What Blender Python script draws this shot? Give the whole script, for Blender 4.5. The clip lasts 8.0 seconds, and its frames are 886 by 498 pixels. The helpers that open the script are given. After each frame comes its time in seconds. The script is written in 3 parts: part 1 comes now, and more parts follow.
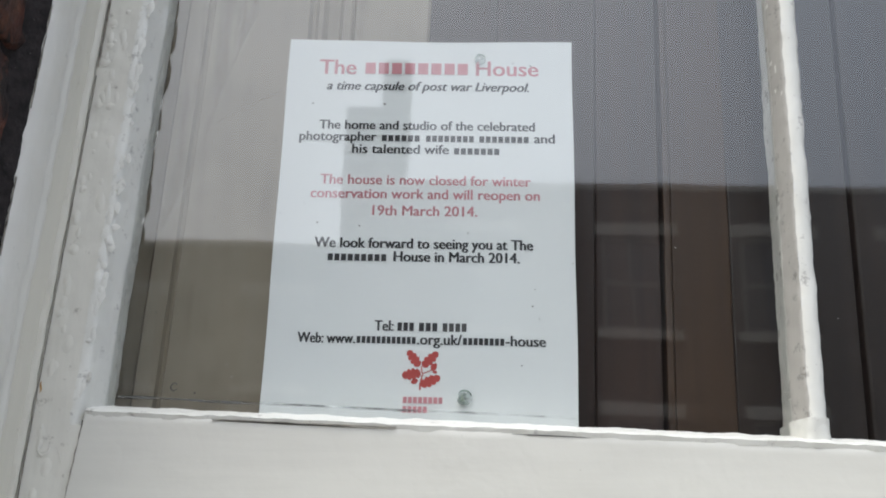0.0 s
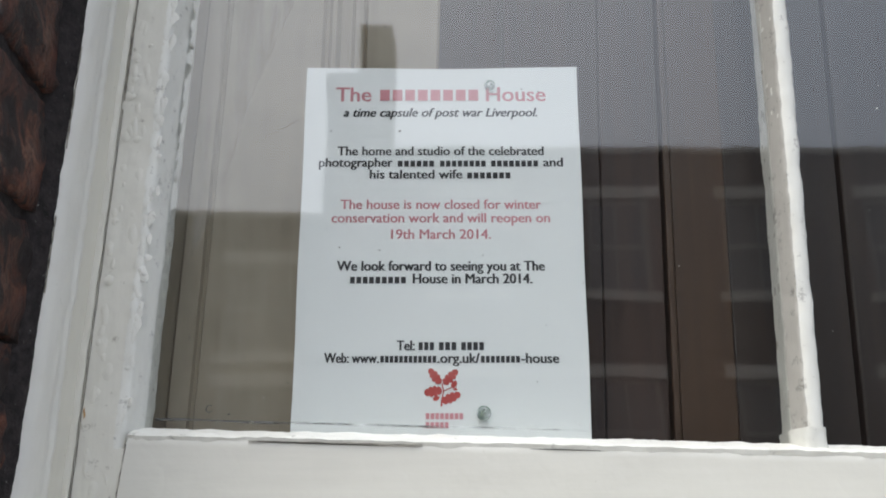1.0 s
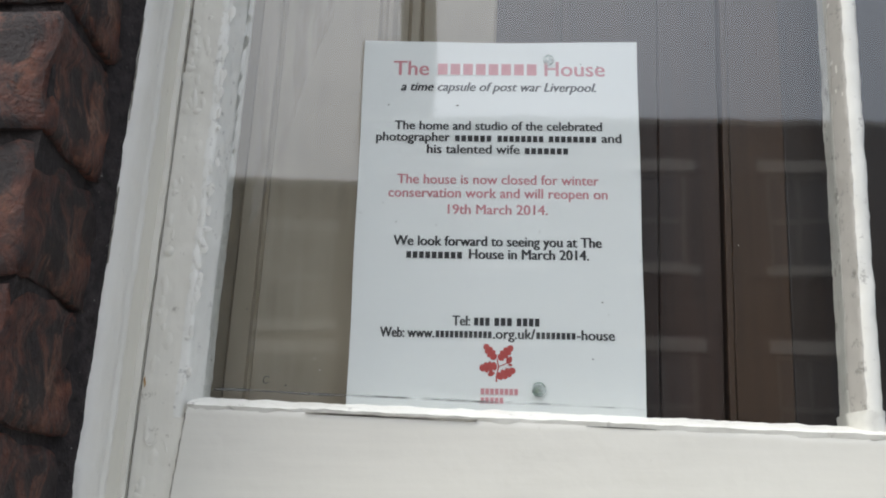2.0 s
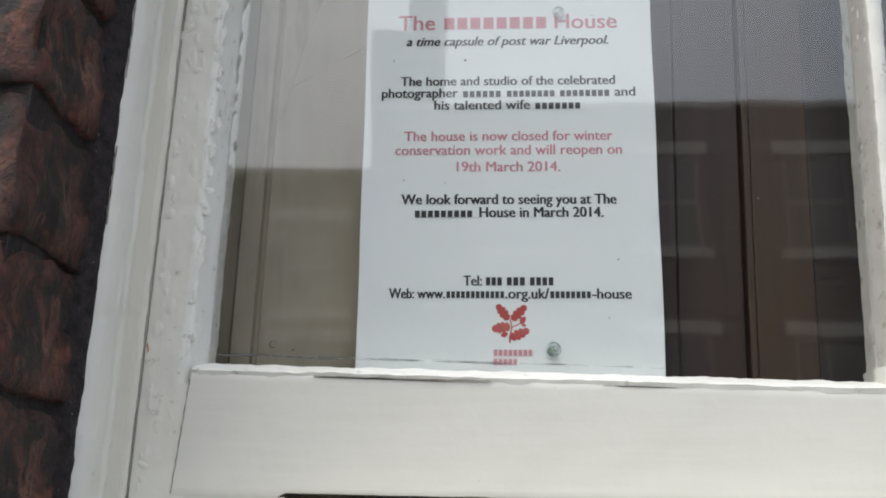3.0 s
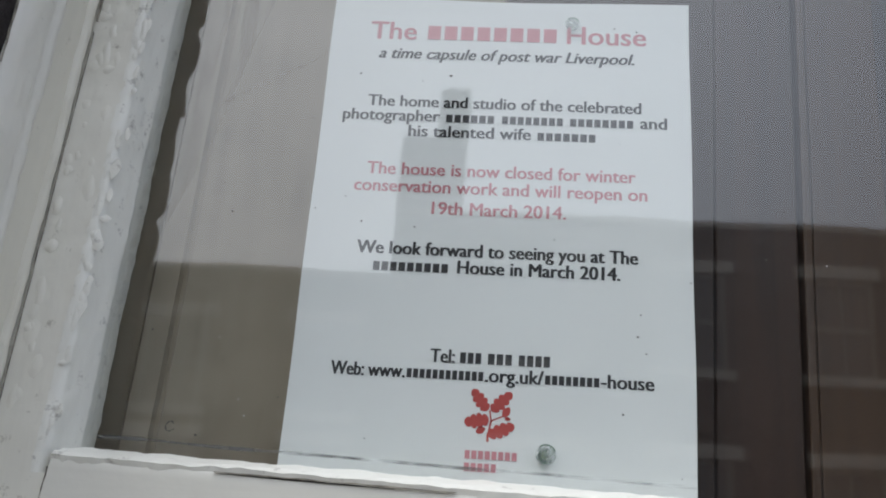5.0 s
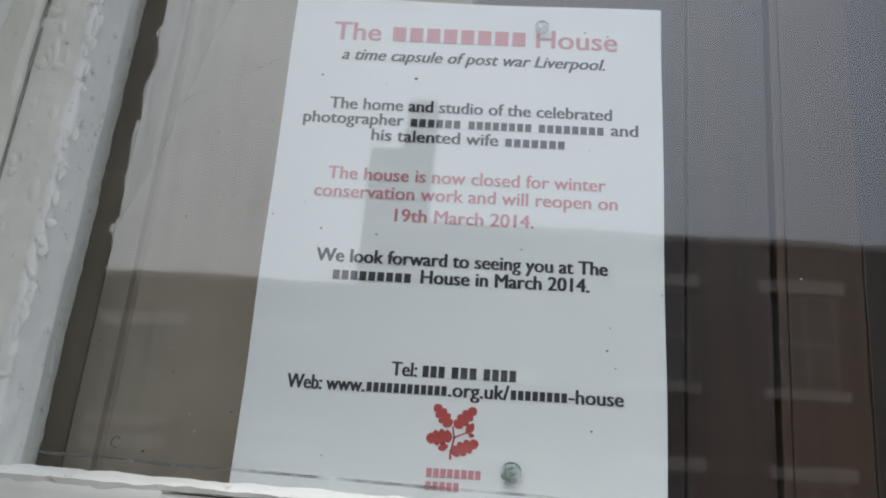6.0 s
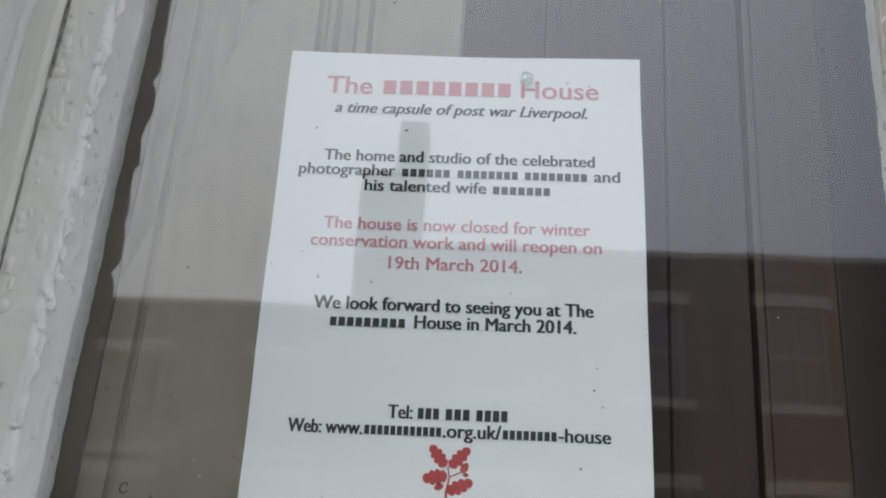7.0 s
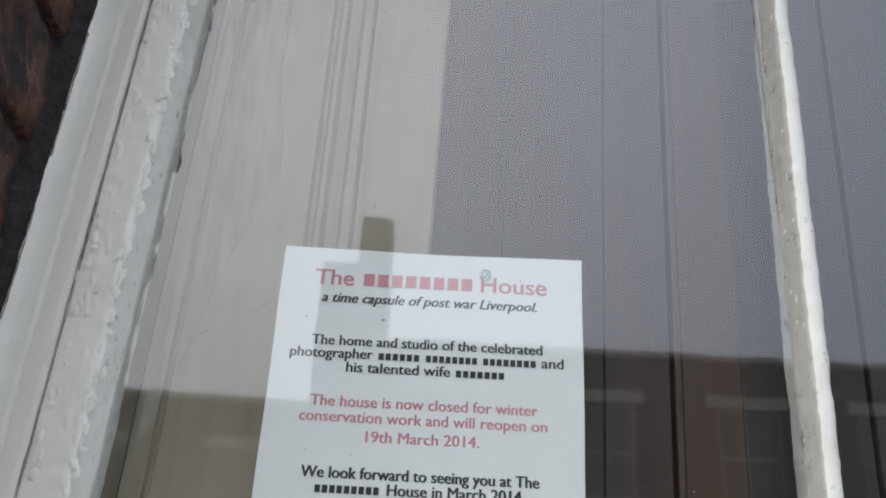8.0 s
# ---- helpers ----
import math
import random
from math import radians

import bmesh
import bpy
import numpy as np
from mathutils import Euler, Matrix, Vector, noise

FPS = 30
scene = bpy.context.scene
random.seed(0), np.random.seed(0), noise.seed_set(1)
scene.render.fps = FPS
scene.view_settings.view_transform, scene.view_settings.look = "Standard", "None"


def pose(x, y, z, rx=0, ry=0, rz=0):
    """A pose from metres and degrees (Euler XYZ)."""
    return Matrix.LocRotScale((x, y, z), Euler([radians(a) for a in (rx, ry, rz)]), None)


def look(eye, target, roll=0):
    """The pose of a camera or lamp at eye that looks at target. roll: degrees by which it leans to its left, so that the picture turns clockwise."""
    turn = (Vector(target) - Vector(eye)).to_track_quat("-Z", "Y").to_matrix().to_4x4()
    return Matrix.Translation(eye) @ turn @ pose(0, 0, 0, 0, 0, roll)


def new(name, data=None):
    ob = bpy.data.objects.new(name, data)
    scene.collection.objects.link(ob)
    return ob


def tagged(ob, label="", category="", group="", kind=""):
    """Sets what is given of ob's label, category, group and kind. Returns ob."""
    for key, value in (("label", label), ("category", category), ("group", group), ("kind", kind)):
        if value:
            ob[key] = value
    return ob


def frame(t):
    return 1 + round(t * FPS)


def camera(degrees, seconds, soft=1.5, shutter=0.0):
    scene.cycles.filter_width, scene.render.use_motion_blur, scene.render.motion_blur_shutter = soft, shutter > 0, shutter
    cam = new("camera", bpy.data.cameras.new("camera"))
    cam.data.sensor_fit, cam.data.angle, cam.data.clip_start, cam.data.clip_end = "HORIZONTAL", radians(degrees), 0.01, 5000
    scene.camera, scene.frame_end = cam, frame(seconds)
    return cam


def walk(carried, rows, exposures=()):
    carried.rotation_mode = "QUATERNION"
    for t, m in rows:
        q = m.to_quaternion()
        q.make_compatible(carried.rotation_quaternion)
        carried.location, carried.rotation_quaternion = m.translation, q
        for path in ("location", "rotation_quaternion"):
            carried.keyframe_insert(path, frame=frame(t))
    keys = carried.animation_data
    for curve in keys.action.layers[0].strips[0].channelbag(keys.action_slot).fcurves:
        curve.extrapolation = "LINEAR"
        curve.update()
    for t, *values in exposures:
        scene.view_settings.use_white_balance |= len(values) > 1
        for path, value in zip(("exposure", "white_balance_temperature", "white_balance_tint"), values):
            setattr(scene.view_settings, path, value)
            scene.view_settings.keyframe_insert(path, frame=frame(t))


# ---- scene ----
cam = camera(46.1, 8.0, soft=1.9)
PATH = [
    (0, (0.031, -0.676, 1.487), (-0.018, 1.206, 2.163), 1.5),
    (0.5, (0.014, -0.69, 1.501), (-0.032, 1.204, 2.143), 1.2),
    (1, (0.007, -0.726, 1.514), (-0.008, 1.178, 2.124), 0.1),
    (1.5, (-0.004, -0.736, 1.522), (-0.028, 1.176, 2.108), 0.9),
    (1.7, (-0.008, -0.734, 1.52), (-0.058, 1.181, 2.093), 1.4),
    (2.8, (-0.004, -0.705, 1.512), (-0.134, 1.221, 2.037), 1.0),
    (3, (-0.006, -0.699, 1.504), (-0.116, 1.226, 2.036), 0.8),
    (3.5, (0.015, -0.644, 1.499), (-0.2, 1.276, 2.014), 2.7),
    (4, (0.036, -0.592, 1.507), (-0.227, 1.278, 2.165), 3.5),
    (4.5, (0.017, -0.549, 1.528), (-0.187, 1.292, 2.283), 3.7),
    (4.7, (0.015, -0.537, 1.529), (-0.148, 1.314, 2.27), 4.1),
    (5.8, (0.01, -0.5, 1.533), (-0.128, 1.36, 2.254), 4.5),
    (6, (0.014, -0.501, 1.536), (-0.075, 1.35, 2.289), 4.1),
    (6.5, (0.016, -0.509, 1.534), (-0.066, 1.34, 2.292), 2.9),
    (7, (0.015, -0.528, 1.54), (-0.062, 1.308, 2.329), 2.9),
    (7.5, (0.009, -0.572, 1.548), (-0.024, 1.234, 2.407), 2.8),
    (8, (0.009, -0.648, 1.548), (0.002, 1.112, 2.499), 3.1),
]
walk(cam, [(t, look(eye, target, roll)) for t, eye, target, roll in PATH],
     exposures=[(0, 0.43, 6560, 10), (0.5, 0.29, 6560, 10), (1.0, 0.48, 6610, 10), (1.7, 0.48, 6630, 10), (2.8, 0.42, 6660, 10), (3.5, 0.40, 6630, 10),
                (4.2, 0.24, 6540, 10), (5.8, 0.21, 6490, 10), (6.5, 0.28, 6490, 10), (7.5, 0.40, 6510, 10), (8.0, 0.50, 6510, 10)])

# ---- world, sun ----
world = bpy.data.worlds.new("overcast_sky")
scene.world = world
world.use_nodes = True
wn, wl = world.node_tree.nodes, world.node_tree.links
sky = wn.new("ShaderNodeTexSky")
sky.sky_type = "NISHITA"
sky.sun_disc = False
sky.sun_elevation, sky.sun_rotation = radians(74), radians(205)
sky.air_density, sky.dust_density = 1.2, 3.0
cloud = wn.new("ShaderNodeMix")
cloud.data_type = "RGBA"
cloud.inputs["Factor"].default_value = 0.82
cloud.inputs["B"].default_value = (15.6, 16.4, 17.7, 1)
wl.new(sky.outputs["Color"], cloud.inputs["A"])
# an overcast sky is brighter overhead than at the horizon
where = wn.new("ShaderNodeTexCoord")
split = wn.new("ShaderNodeSeparateXYZ")
rise = wn.new("ShaderNodeMapRange")
rise.inputs["From Min"].default_value, rise.inputs["From Max"].default_value = 0.0, 1.0
rise.inputs["To Min"].default_value, rise.inputs["To Max"].default_value = 0.53, 1.54
shade = wn.new("ShaderNodeMix")
shade.data_type, shade.blend_type = "RGBA", "MULTIPLY"
shade.inputs["Factor"].default_value = 1.0
wl.new(where.outputs["Generated"], split.inputs["Vector"])
wl.new(split.outputs["Z"], rise.inputs["Value"])
wl.new(cloud.outputs["Result"], shade.inputs["A"])
wl.new(rise.outputs["Result"], shade.inputs["B"])
# thinner, bluer cloud away from the hidden sun
side = wn.new("ShaderNodeMapRange")
side.inputs["From Min"].default_value, side.inputs["From Max"].default_value = -0.55, 0.55
tone = wn.new("ShaderNodeMix")
tone.data_type = "RGBA"
tone.inputs["A"].default_value, tone.inputs["B"].default_value = (1.45, 1.405, 1.33, 1), (0.53, 0.58, 0.665, 1)
veil = wn.new("ShaderNodeMix")
veil.data_type, veil.blend_type = "RGBA", "MULTIPLY"
veil.inputs["Factor"].default_value = 1.0
wl.new(split.outputs["X"], side.inputs["Value"])
wl.new(side.outputs["Result"], tone.inputs["Factor"])
wl.new(shade.outputs["Result"], veil.inputs["A"])
wl.new(tone.outputs["Result"], veil.inputs["B"])
wl.new(veil.outputs["Result"], wn["Background"].inputs["Color"])
wn["Background"].inputs["Strength"].default_value = 0.115

sun = new("sun", bpy.data.lights.new("sun", "SUN"))
sun.data.energy, sun.data.angle, sun.data.color = 0.6, radians(14), (1.0, 0.96, 0.9)
sun.matrix_world = look((-0.9, -1.9, 6.0), (0, 0, 0))


# ---- materials ----
class Mat:
    """A small builder for node materials."""

    def __init__(self, name, rough=0.5, metallic=0.0):
        self.m = bpy.data.materials.new(name)
        self.m.use_nodes = True
        self.n, self.l = self.m.node_tree.nodes, self.m.node_tree.links
        self.b = self.n["Principled BSDF"]
        self.b.inputs["Roughness"].default_value = rough
        self.b.inputs["Metallic"].default_value = metallic
        tc = self.n.new("ShaderNodeTexCoord")
        self.co = tc.outputs["Object"]

    def noise(self, scale, detail=4, rough=0.6, stretch=(1, 1, 1), distort=0.0):
        mp = self.n.new("ShaderNodeMapping")
        mp.inputs["Scale"].default_value = stretch
        self.l.new(self.co, mp.inputs["Vector"])
        t = self.n.new("ShaderNodeTexNoise")
        t.inputs["Scale"].default_value, t.inputs["Detail"].default_value = scale, detail
        t.inputs["Roughness"].default_value, t.inputs["Distortion"].default_value = rough, distort
        self.l.new(mp.outputs["Vector"], t.inputs["Vector"])
        return t.outputs["Fac"]

    def ramp(self, fac, *stops):
        r = self.n.new("ShaderNodeValToRGB")
        e = r.color_ramp.elements
        while len(e) < len(stops):
            e.new(0.5)
        for el, (p, c) in zip(e, stops):
            el.position, el.color = p, (*c, 1) if len(c) == 3 else c
        self.l.new(fac, r.inputs["Fac"])
        return r.outputs["Color"]

    def mix(self, a, b, fac, kind="MIX"):
        x = self.n.new("ShaderNodeMix")
        x.data_type, x.blend_type = "RGBA", kind
        for sock, v in ((x.inputs["A"], a), (x.inputs["B"], b), (x.inputs["Factor"], fac)):
            if isinstance(v, (int, float)):
                sock.default_value = v
            elif isinstance(v, tuple):
                sock.default_value = (*v, 1)
            else:
                self.l.new(v, sock)
        return x.outputs["Result"]

    def random(self):
        return self.n.new("ShaderNodeObjectInfo").outputs["Random"]

    def island(self):
        return self.n.new("ShaderNodeNewGeometry").outputs["Random Per Island"]

    def color(self, c):
        if isinstance(c, tuple):
            self.b.inputs["Base Color"].default_value = (*c, 1)
        else:
            self.l.new(c, self.b.inputs["Base Color"])
        return self

    def rough(self, fac, lo, hi):
        r = self.n.new("ShaderNodeMapRange")
        r.inputs["To Min"].default_value, r.inputs["To Max"].default_value = lo, hi
        self.l.new(fac, r.inputs["Value"])
        self.l.new(r.outputs["Result"], self.b.inputs["Roughness"])
        return self

    def bump(self, fac, metres, strength=1.0):
        u = self.n.new("ShaderNodeBump")
        u.inputs["Distance"].default_value, u.inputs["Strength"].default_value = metres, strength
        self.l.new(fac, u.inputs["Height"])
        prev = self.b.inputs["Normal"]
        if prev.is_linked:
            self.l.new(prev.links[0].from_socket, u.inputs["Normal"])
        self.l.new(u.outputs["Normal"], prev)
        return self


def painted(name, base, dirt, streak, lump=0.0004, pits=0.70):
    """Old gloss paint: brush lines along the streak axis, lumps, grime specks."""
    m = Mat(name, 0.42)
    big = m.noise(14, 5, 0.6)
    fine = m.noise(160, 4, 0.7, streak)
    spots = m.noise(90, 5, 0.75)
    c = m.mix(m.ramp(big, (0.3, tuple(v * 0.9 for v in base)), (0.7, base)), tuple(v * 1.06 for v in base), fine)
    c = m.mix(c, dirt, m.ramp(spots, (pits, (0, 0, 0)), (pits + 0.10, (0.7, 0.7, 0.7))))
    m.color(c).rough(big, 0.3, 0.55)
    sag = m.ramp(m.noise(36, 2, 0.4, (1, 1, 0.8)), (0.50, (0, 0, 0)), (0.78, (1, 1, 1)))
    m.bump(m.noise(26, 2, 0.4), lump).bump(sag, lump * 0.7).bump(m.noise(75, 3, 0.55, (1, 1, 1) if streak[0] < 1 else (1, 1, 0.4)), lump * 0.55).bump(fine, 0.00003).bump(m.noise(240, 3, 0.6), 0.00005)
    return m.m


PAINT_V = painted("cream_paint_upright", (0.70, 0.680, 0.605), (0.25, 0.22, 0.17), (1, 1, 0.06), 0.0009, 0.63)
PAINT_FRAME = painted("aged_beige_paint", (0.63, 0.603, 0.520), (0.22, 0.19, 0.14), (1, 1, 0.06), 0.0008, 0.65)
PAINT_H = painted("cream_paint_level", (0.645, 0.630, 0.568), (0.27, 0.24, 0.19), (0.06, 1, 1))
PAINT_EDGE = painted("white_gloss_paint", (0.67, 0.65, 0.59), (0.30, 0.27, 0.23), (1, 1, 0.06), 0.0013, 0.63)
PAINT_SILL = painted("weathered_sill_paint", (0.60, 0.583, 0.525), (0.20, 0.18, 0.15), (0.06, 1, 1), 0.0005, 0.62)
# bar paint with flank shade mixed into the base, plus dirt pits
SHADED_GRIMY_PAINT = painted("shaded_grimy_white_paint", (0.46, 0.44, 0.395), (0.15, 0.14, 0.12), (1, 1, 0.2), 0.0014, 0.57)
PUTTY = painted("white_painted_putty", (0.73, 0.72, 0.66), (0.30, 0.28, 0.25), (1, 1, 0.2), 0.0014, 0.59)

m = Mat("inner_shutter_paint", 0.5)
c = m.mix(m.ramp(m.noise(13, 6, 0.65), (0.34, (0.225, 0.187, 0.134)), (0.66, (0.368, 0.313, 0.235))), (0.40, 0.349, 0.270), m.noise(120, 3, 0.6, (1, 1, 0.05)))
m.color(c).bump(m.noise(30, 2), 0.0003).bump(m.noise(120, 2, 0.5, (1, 1, 0.05)), 0.00004)
SHUTTER_PAINT = m.m


def wood(name, dark, light):
    m = Mat(name, 0.45)
    grain = m.noise(60, 6, 0.65, (1, 1, 0.035), 0.6)
    broad = m.noise(11, 4, 0.6, (1, 1, 0.15))
    c = m.mix(m.ramp(grain, (0.36, dark), (0.64, light)), m.ramp(broad, (0.3, dark), (0.75, light)), 0.5)
    m.color(c).rough(grain, 0.4, 0.6).bump(grain, 0.00012)
    return m.m


DARK_WOOD = wood("brown_varnished_wood", (0.0085, 0.0041, 0.0026), (0.049, 0.0225, 0.0130))
SMOKED_WOOD = wood("smoked_dark_wood", (0.0066, 0.0042, 0.0031), (0.031, 0.0195, 0.0140))
TAN_WOOD = wood("tan_brown_wood", (0.028, 0.0145, 0.0070), (0.070, 0.0365, 0.0175))


m = Mat("printed_white_paper", 0.6)
m.color(m.mix((0.80, 0.83, 0.82), (0.85, 0.87, 0.86), m.noise(25, 3))).bump(m.noise(18, 2), 0.0003)
PAPER = m.m
m = Mat("black_print", 0.7)
m.color(m.mix((0.020, 0.024, 0.028), (0.035, 0.038, 0.042), m.noise(300, 2)))
INK = m.m
m = Mat("red_print", 0.7)
m.color(m.mix((0.61, 0.25, 0.285), (0.65, 0.30, 0.33), m.noise(300, 2)))
RED_INK = m.m
m = Mat("brick_red_print", 0.7)
m.color(m.mix((0.44, 0.055, 0.05), (0.50, 0.08, 0.07), m.noise(300, 2)))
LOGO_INK = m.m

def glass(name):
    """Clear old glass: what passes goes straight on, and both faces' mirror image lies on the outer one."""
    m = Mat(name, 0.0)
    wave = m.noise(9, 2, 0.4, (1.6, 1, 0.5))
    bump = m.n.new("ShaderNodeBump")
    bump.inputs["Distance"].default_value = 0.00025
    m.l.new(wave, bump.inputs["Height"])
    gloss = m.n.new("ShaderNodeBsdfGlossy")
    gloss.inputs["Roughness"].default_value = 0.028
    m.l.new(bump.outputs["Normal"], gloss.inputs["Normal"])
    clear = m.n.new("ShaderNodeBsdfTransparent")
    clear.inputs["Color"].default_value = (0.88, 0.895, 0.89, 1)
    facing = m.n.new("ShaderNodeLayerWeight")
    facing.inputs["Blend"].default_value = 0.5
    fifth = m.n.new("ShaderNodeMath")
    fifth.operation = "POWER"
    fifth.inputs[1].default_value = 5.0
    m.l.new(facing.outputs["Facing"], fifth.inputs[0])
    twice = m.n.new("ShaderNodeMath")
    twice.operation, twice.use_clamp = "MULTIPLY_ADD", True
    twice.inputs[1].default_value, twice.inputs[2].default_value = 1.2, 0.104
    m.l.new(fifth.outputs["Value"], twice.inputs[0])
    blend = m.n.new("ShaderNodeMixShader")
    m.l.new(twice.outputs["Value"], blend.inputs["Fac"])
    m.l.new(clear.outputs["BSDF"], blend.inputs[1])
    m.l.new(gloss.outputs["BSDF"], blend.inputs[2])
    m.l.new(blend.outputs["Shader"], m.n["Material Output"].inputs["Surface"])
    m.n.remove(m.b)
    return m.m


GLASS = glass("old_window_glass")
m = bpy.data.materials.new("glass_inner_face")
m.use_nodes = True
m.node_tree.nodes.remove(m.node_tree.nodes["Principled BSDF"])
clear = m.node_tree.nodes.new("ShaderNodeBsdfTransparent")
m.node_tree.links.new(clear.outputs["BSDF"], m.node_tree.nodes["Material Output"].inputs["Surface"])
GLASS_INNER = m

def filmy(name, color, cover, lo=0.4, hi=0.7, scale=200, stretch=(1, 1, 1)):
    """A thin patchy film that lets part of what lies behind show."""
    m = Mat(name, 0.5)
    m.color(color)
    clear = m.n.new("ShaderNodeBsdfTransparent")
    blend = m.n.new("ShaderNodeMixShader")
    fac = m.ramp(m.noise(scale, 4, 0.6, stretch), (lo, (0, 0, 0)), (hi, (cover, cover, cover)))
    m.l.new(fac, blend.inputs["Fac"])
    m.l.new(clear.outputs["BSDF"], blend.inputs[1])
    m.l.new(m.b.outputs["BSDF"], blend.inputs[2])
    m.l.new(blend.outputs["Shader"], m.n["Material Output"].inputs["Surface"])
    return m.m


CLEAR = filmy("clear_plastic", (0.45, 0.52, 0.49), 0.6, 0.3, 0.7, 500)
GRIME = filmy("grime_film", (0.10, 0.10, 0.095), 0.85, 0.30, 0.62, 160, (0.25, 1, 1))
DUST = filmy("dried_dust", (0.62, 0.62, 0.61), 0.17, 0.44, 0.74, 90, (1, 1, 0.10))
SMEAR = filmy("dust_smear", (0.22, 0.21, 0.19), 0.30, 0.50, 0.80, 120)
m = Mat("green_plastic", 0.4)
m.color(m.mix((0.06, 0.13, 0.09), (0.10, 0.19, 0.13), m.noise(300, 3)))
GREEN = m.m
m = Mat("pale_green_plastic", 0.4)
m.color(m.mix((0.22, 0.30, 0.19), (0.30, 0.38, 0.25), m.noise(400, 3)))
PALE_GREEN = m.m
m = Mat("dark_speck", 0.8)
m.color(m.mix((0.03, 0.028, 0.025), (0.09, 0.08, 0.07), m.island()))
SPECK = m.m
m = Mat("pale_speck", 0.6)
m.color(m.mix((0.55, 0.52, 0.48), (0.8, 0.78, 0.74), m.island()))
PALE_SPECK = m.m
m = Mat("grimy_crack", 0.9)
m.color(m.ramp(m.noise(150, 4), (0.35, (0.09, 0.078, 0.062)), (0.6, (0.34, 0.31, 0.26))))
CRACK = m.m
m = Mat("rust_stain", 0.8)
m.color(m.ramp(m.noise(400, 4), (0.3, (0.30, 0.14, 0.04)), (0.7, (0.52, 0.34, 0.14))))
RUST = m.m

m = Mat("sooty_red_brick", 0.6)
blotch = m.noise(24, 6, 0.7)
grit = m.noise(330, 6, 0.75)
soot = m.noise(34, 6, 0.74, (1, 1, 0.8), 0.7)
drag = m.noise(95, 6, 0.75, (1, 1, 0.8), 0.5)
c = m.ramp(blotch, (0.32, (0.040, 0.016, 0.012)), (0.48, (0.115, 0.038, 0.023)), (0.60, (0.21, 0.088, 0.052)), (0.72, (0.38, 0.22, 0.155)))
c = m.mix(c, (0.016, 0.013, 0.014), m.ramp(soot, (0.42, (0, 0, 0)), (0.56, (0.96, 0.96, 0.96))))
c = m.mix(c, (0.022, 0.017, 0.016), m.ramp(drag, (0.50, (0, 0, 0)), (0.68, (0.75, 0.75, 0.75))))
c = m.mix(c, (0.42, 0.36, 0.32), m.ramp(grit, (0.66, (0, 0, 0)), (0.76, (0.55, 0.55, 0.55))))
c = m.mix(c, m.ramp(m.random(), (0.0, (0.72, 0.66, 0.63)), (1.0, (1.20, 1.14, 1.10))), 1.0, "MULTIPLY")
m.color(c).rough(soot, 0.34, 0.75).bump(blotch, 0.005).bump(drag, 0.0035).bump(grit, 0.0016)
m.b.inputs["Specular IOR Level"].default_value = 0.3
BRICK = m.m
m = Mat("black_mortar", 0.8)
c = m.ramp(m.noise(120, 5, 0.7), (0.35, (0.014, 0.0115, 0.0115)), (0.7, (0.040, 0.033, 0.032)))
c = m.mix(c, (0.5, 0.48, 0.46), m.ramp(m.noise(420, 4, 0.7), (0.68, (0, 0, 0)), (0.73, (0.7, 0.7, 0.7))))
m.color(c).bump(m.noise(90, 5, 0.7), 0.004).bump(m.noise(380, 4), 0.0008)
m.b.inputs["Specular IOR Level"].default_value = 0.2
MORTAR = m.m

m = Mat("far_brown_brick", 0.85)
m.color(m.mix(m.ramp(m.noise(1.5, 5), (0.3, (0.038, 0.026, 0.020)), (0.7, (0.065, 0.044, 0.033))), (0.03, 0.02, 0.015), m.noise(14, 4)))
FAR_BRICK = m.m
m = Mat("pale_stone", 0.8)
m.color(m.ramp(m.noise(4, 5), (0.3, (0.29, 0.27, 0.24)), (0.7, (0.39, 0.365, 0.325))))
STONE = m.m
m = Mat("slate", 0.6)
m.color(m.ramp(m.noise(3, 5), (0.3, (0.05, 0.052, 0.06)), (0.7, (0.09, 0.092, 0.1))))
SLATE = m.m
m = Mat("far_window_pane", 0.08)
m.color(m.mix((0.035, 0.036, 0.038), (0.075, 0.072, 0.068), m.noise(0.6, 3)))
FAR_PANE = m.m
m = Mat("far_white_sash", 0.5)
m.color(m.mix((0.13, 0.125, 0.115), (0.19, 0.18, 0.17), m.noise(5, 3)))
FAR_SASH = m.m
m = Mat("asphalt", 0.9)
m.color(m.ramp(m.noise(40, 6, 0.7), (0.3, (0.04, 0.04, 0.042)), (0.7, (0.065, 0.065, 0.066)))).bump(m.noise(150, 4), 0.004)
ASPHALT = m.m
m = Mat("paving_stone", 0.85)
m.color(m.ramp(m.noise(5, 6, 0.7), (0.3, (0.22, 0.21, 0.2)), (0.7, (0.32, 0.31, 0.29)))).bump(m.noise(90, 4), 0.003)
PAVING = m.m
m = Mat("plain_plaster", 0.8)
m.color(m.ramp(m.noise(4, 5), (0.3, (0.3, 0.28, 0.25)), (0.7, (0.38, 0.36, 0.33))))
PLASTER = m.m


# ---- mesh helpers ----
def link(name, bm, mat, parent=None, label="", smooth=False):
    me = bpy.data.meshes.new(name)
    bmesh.ops.recalc_face_normals(bm, faces=bm.faces[:])
    bm.to_mesh(me)
    bm.free()
    me.materials.append(mat)
    if smooth:
        for p in me.polygons:
            p.use_smooth = True
        me.set_sharp_from_angle(angle=radians(50))
    ob = new(name, me)
    if parent is not None:
        ob.parent = parent
    if label:
        tagged(ob, label)
    return ob


def part(name, bm, mat, parent, label="", smooth=False):
    return link(name, bm, mat, parent, label, smooth)


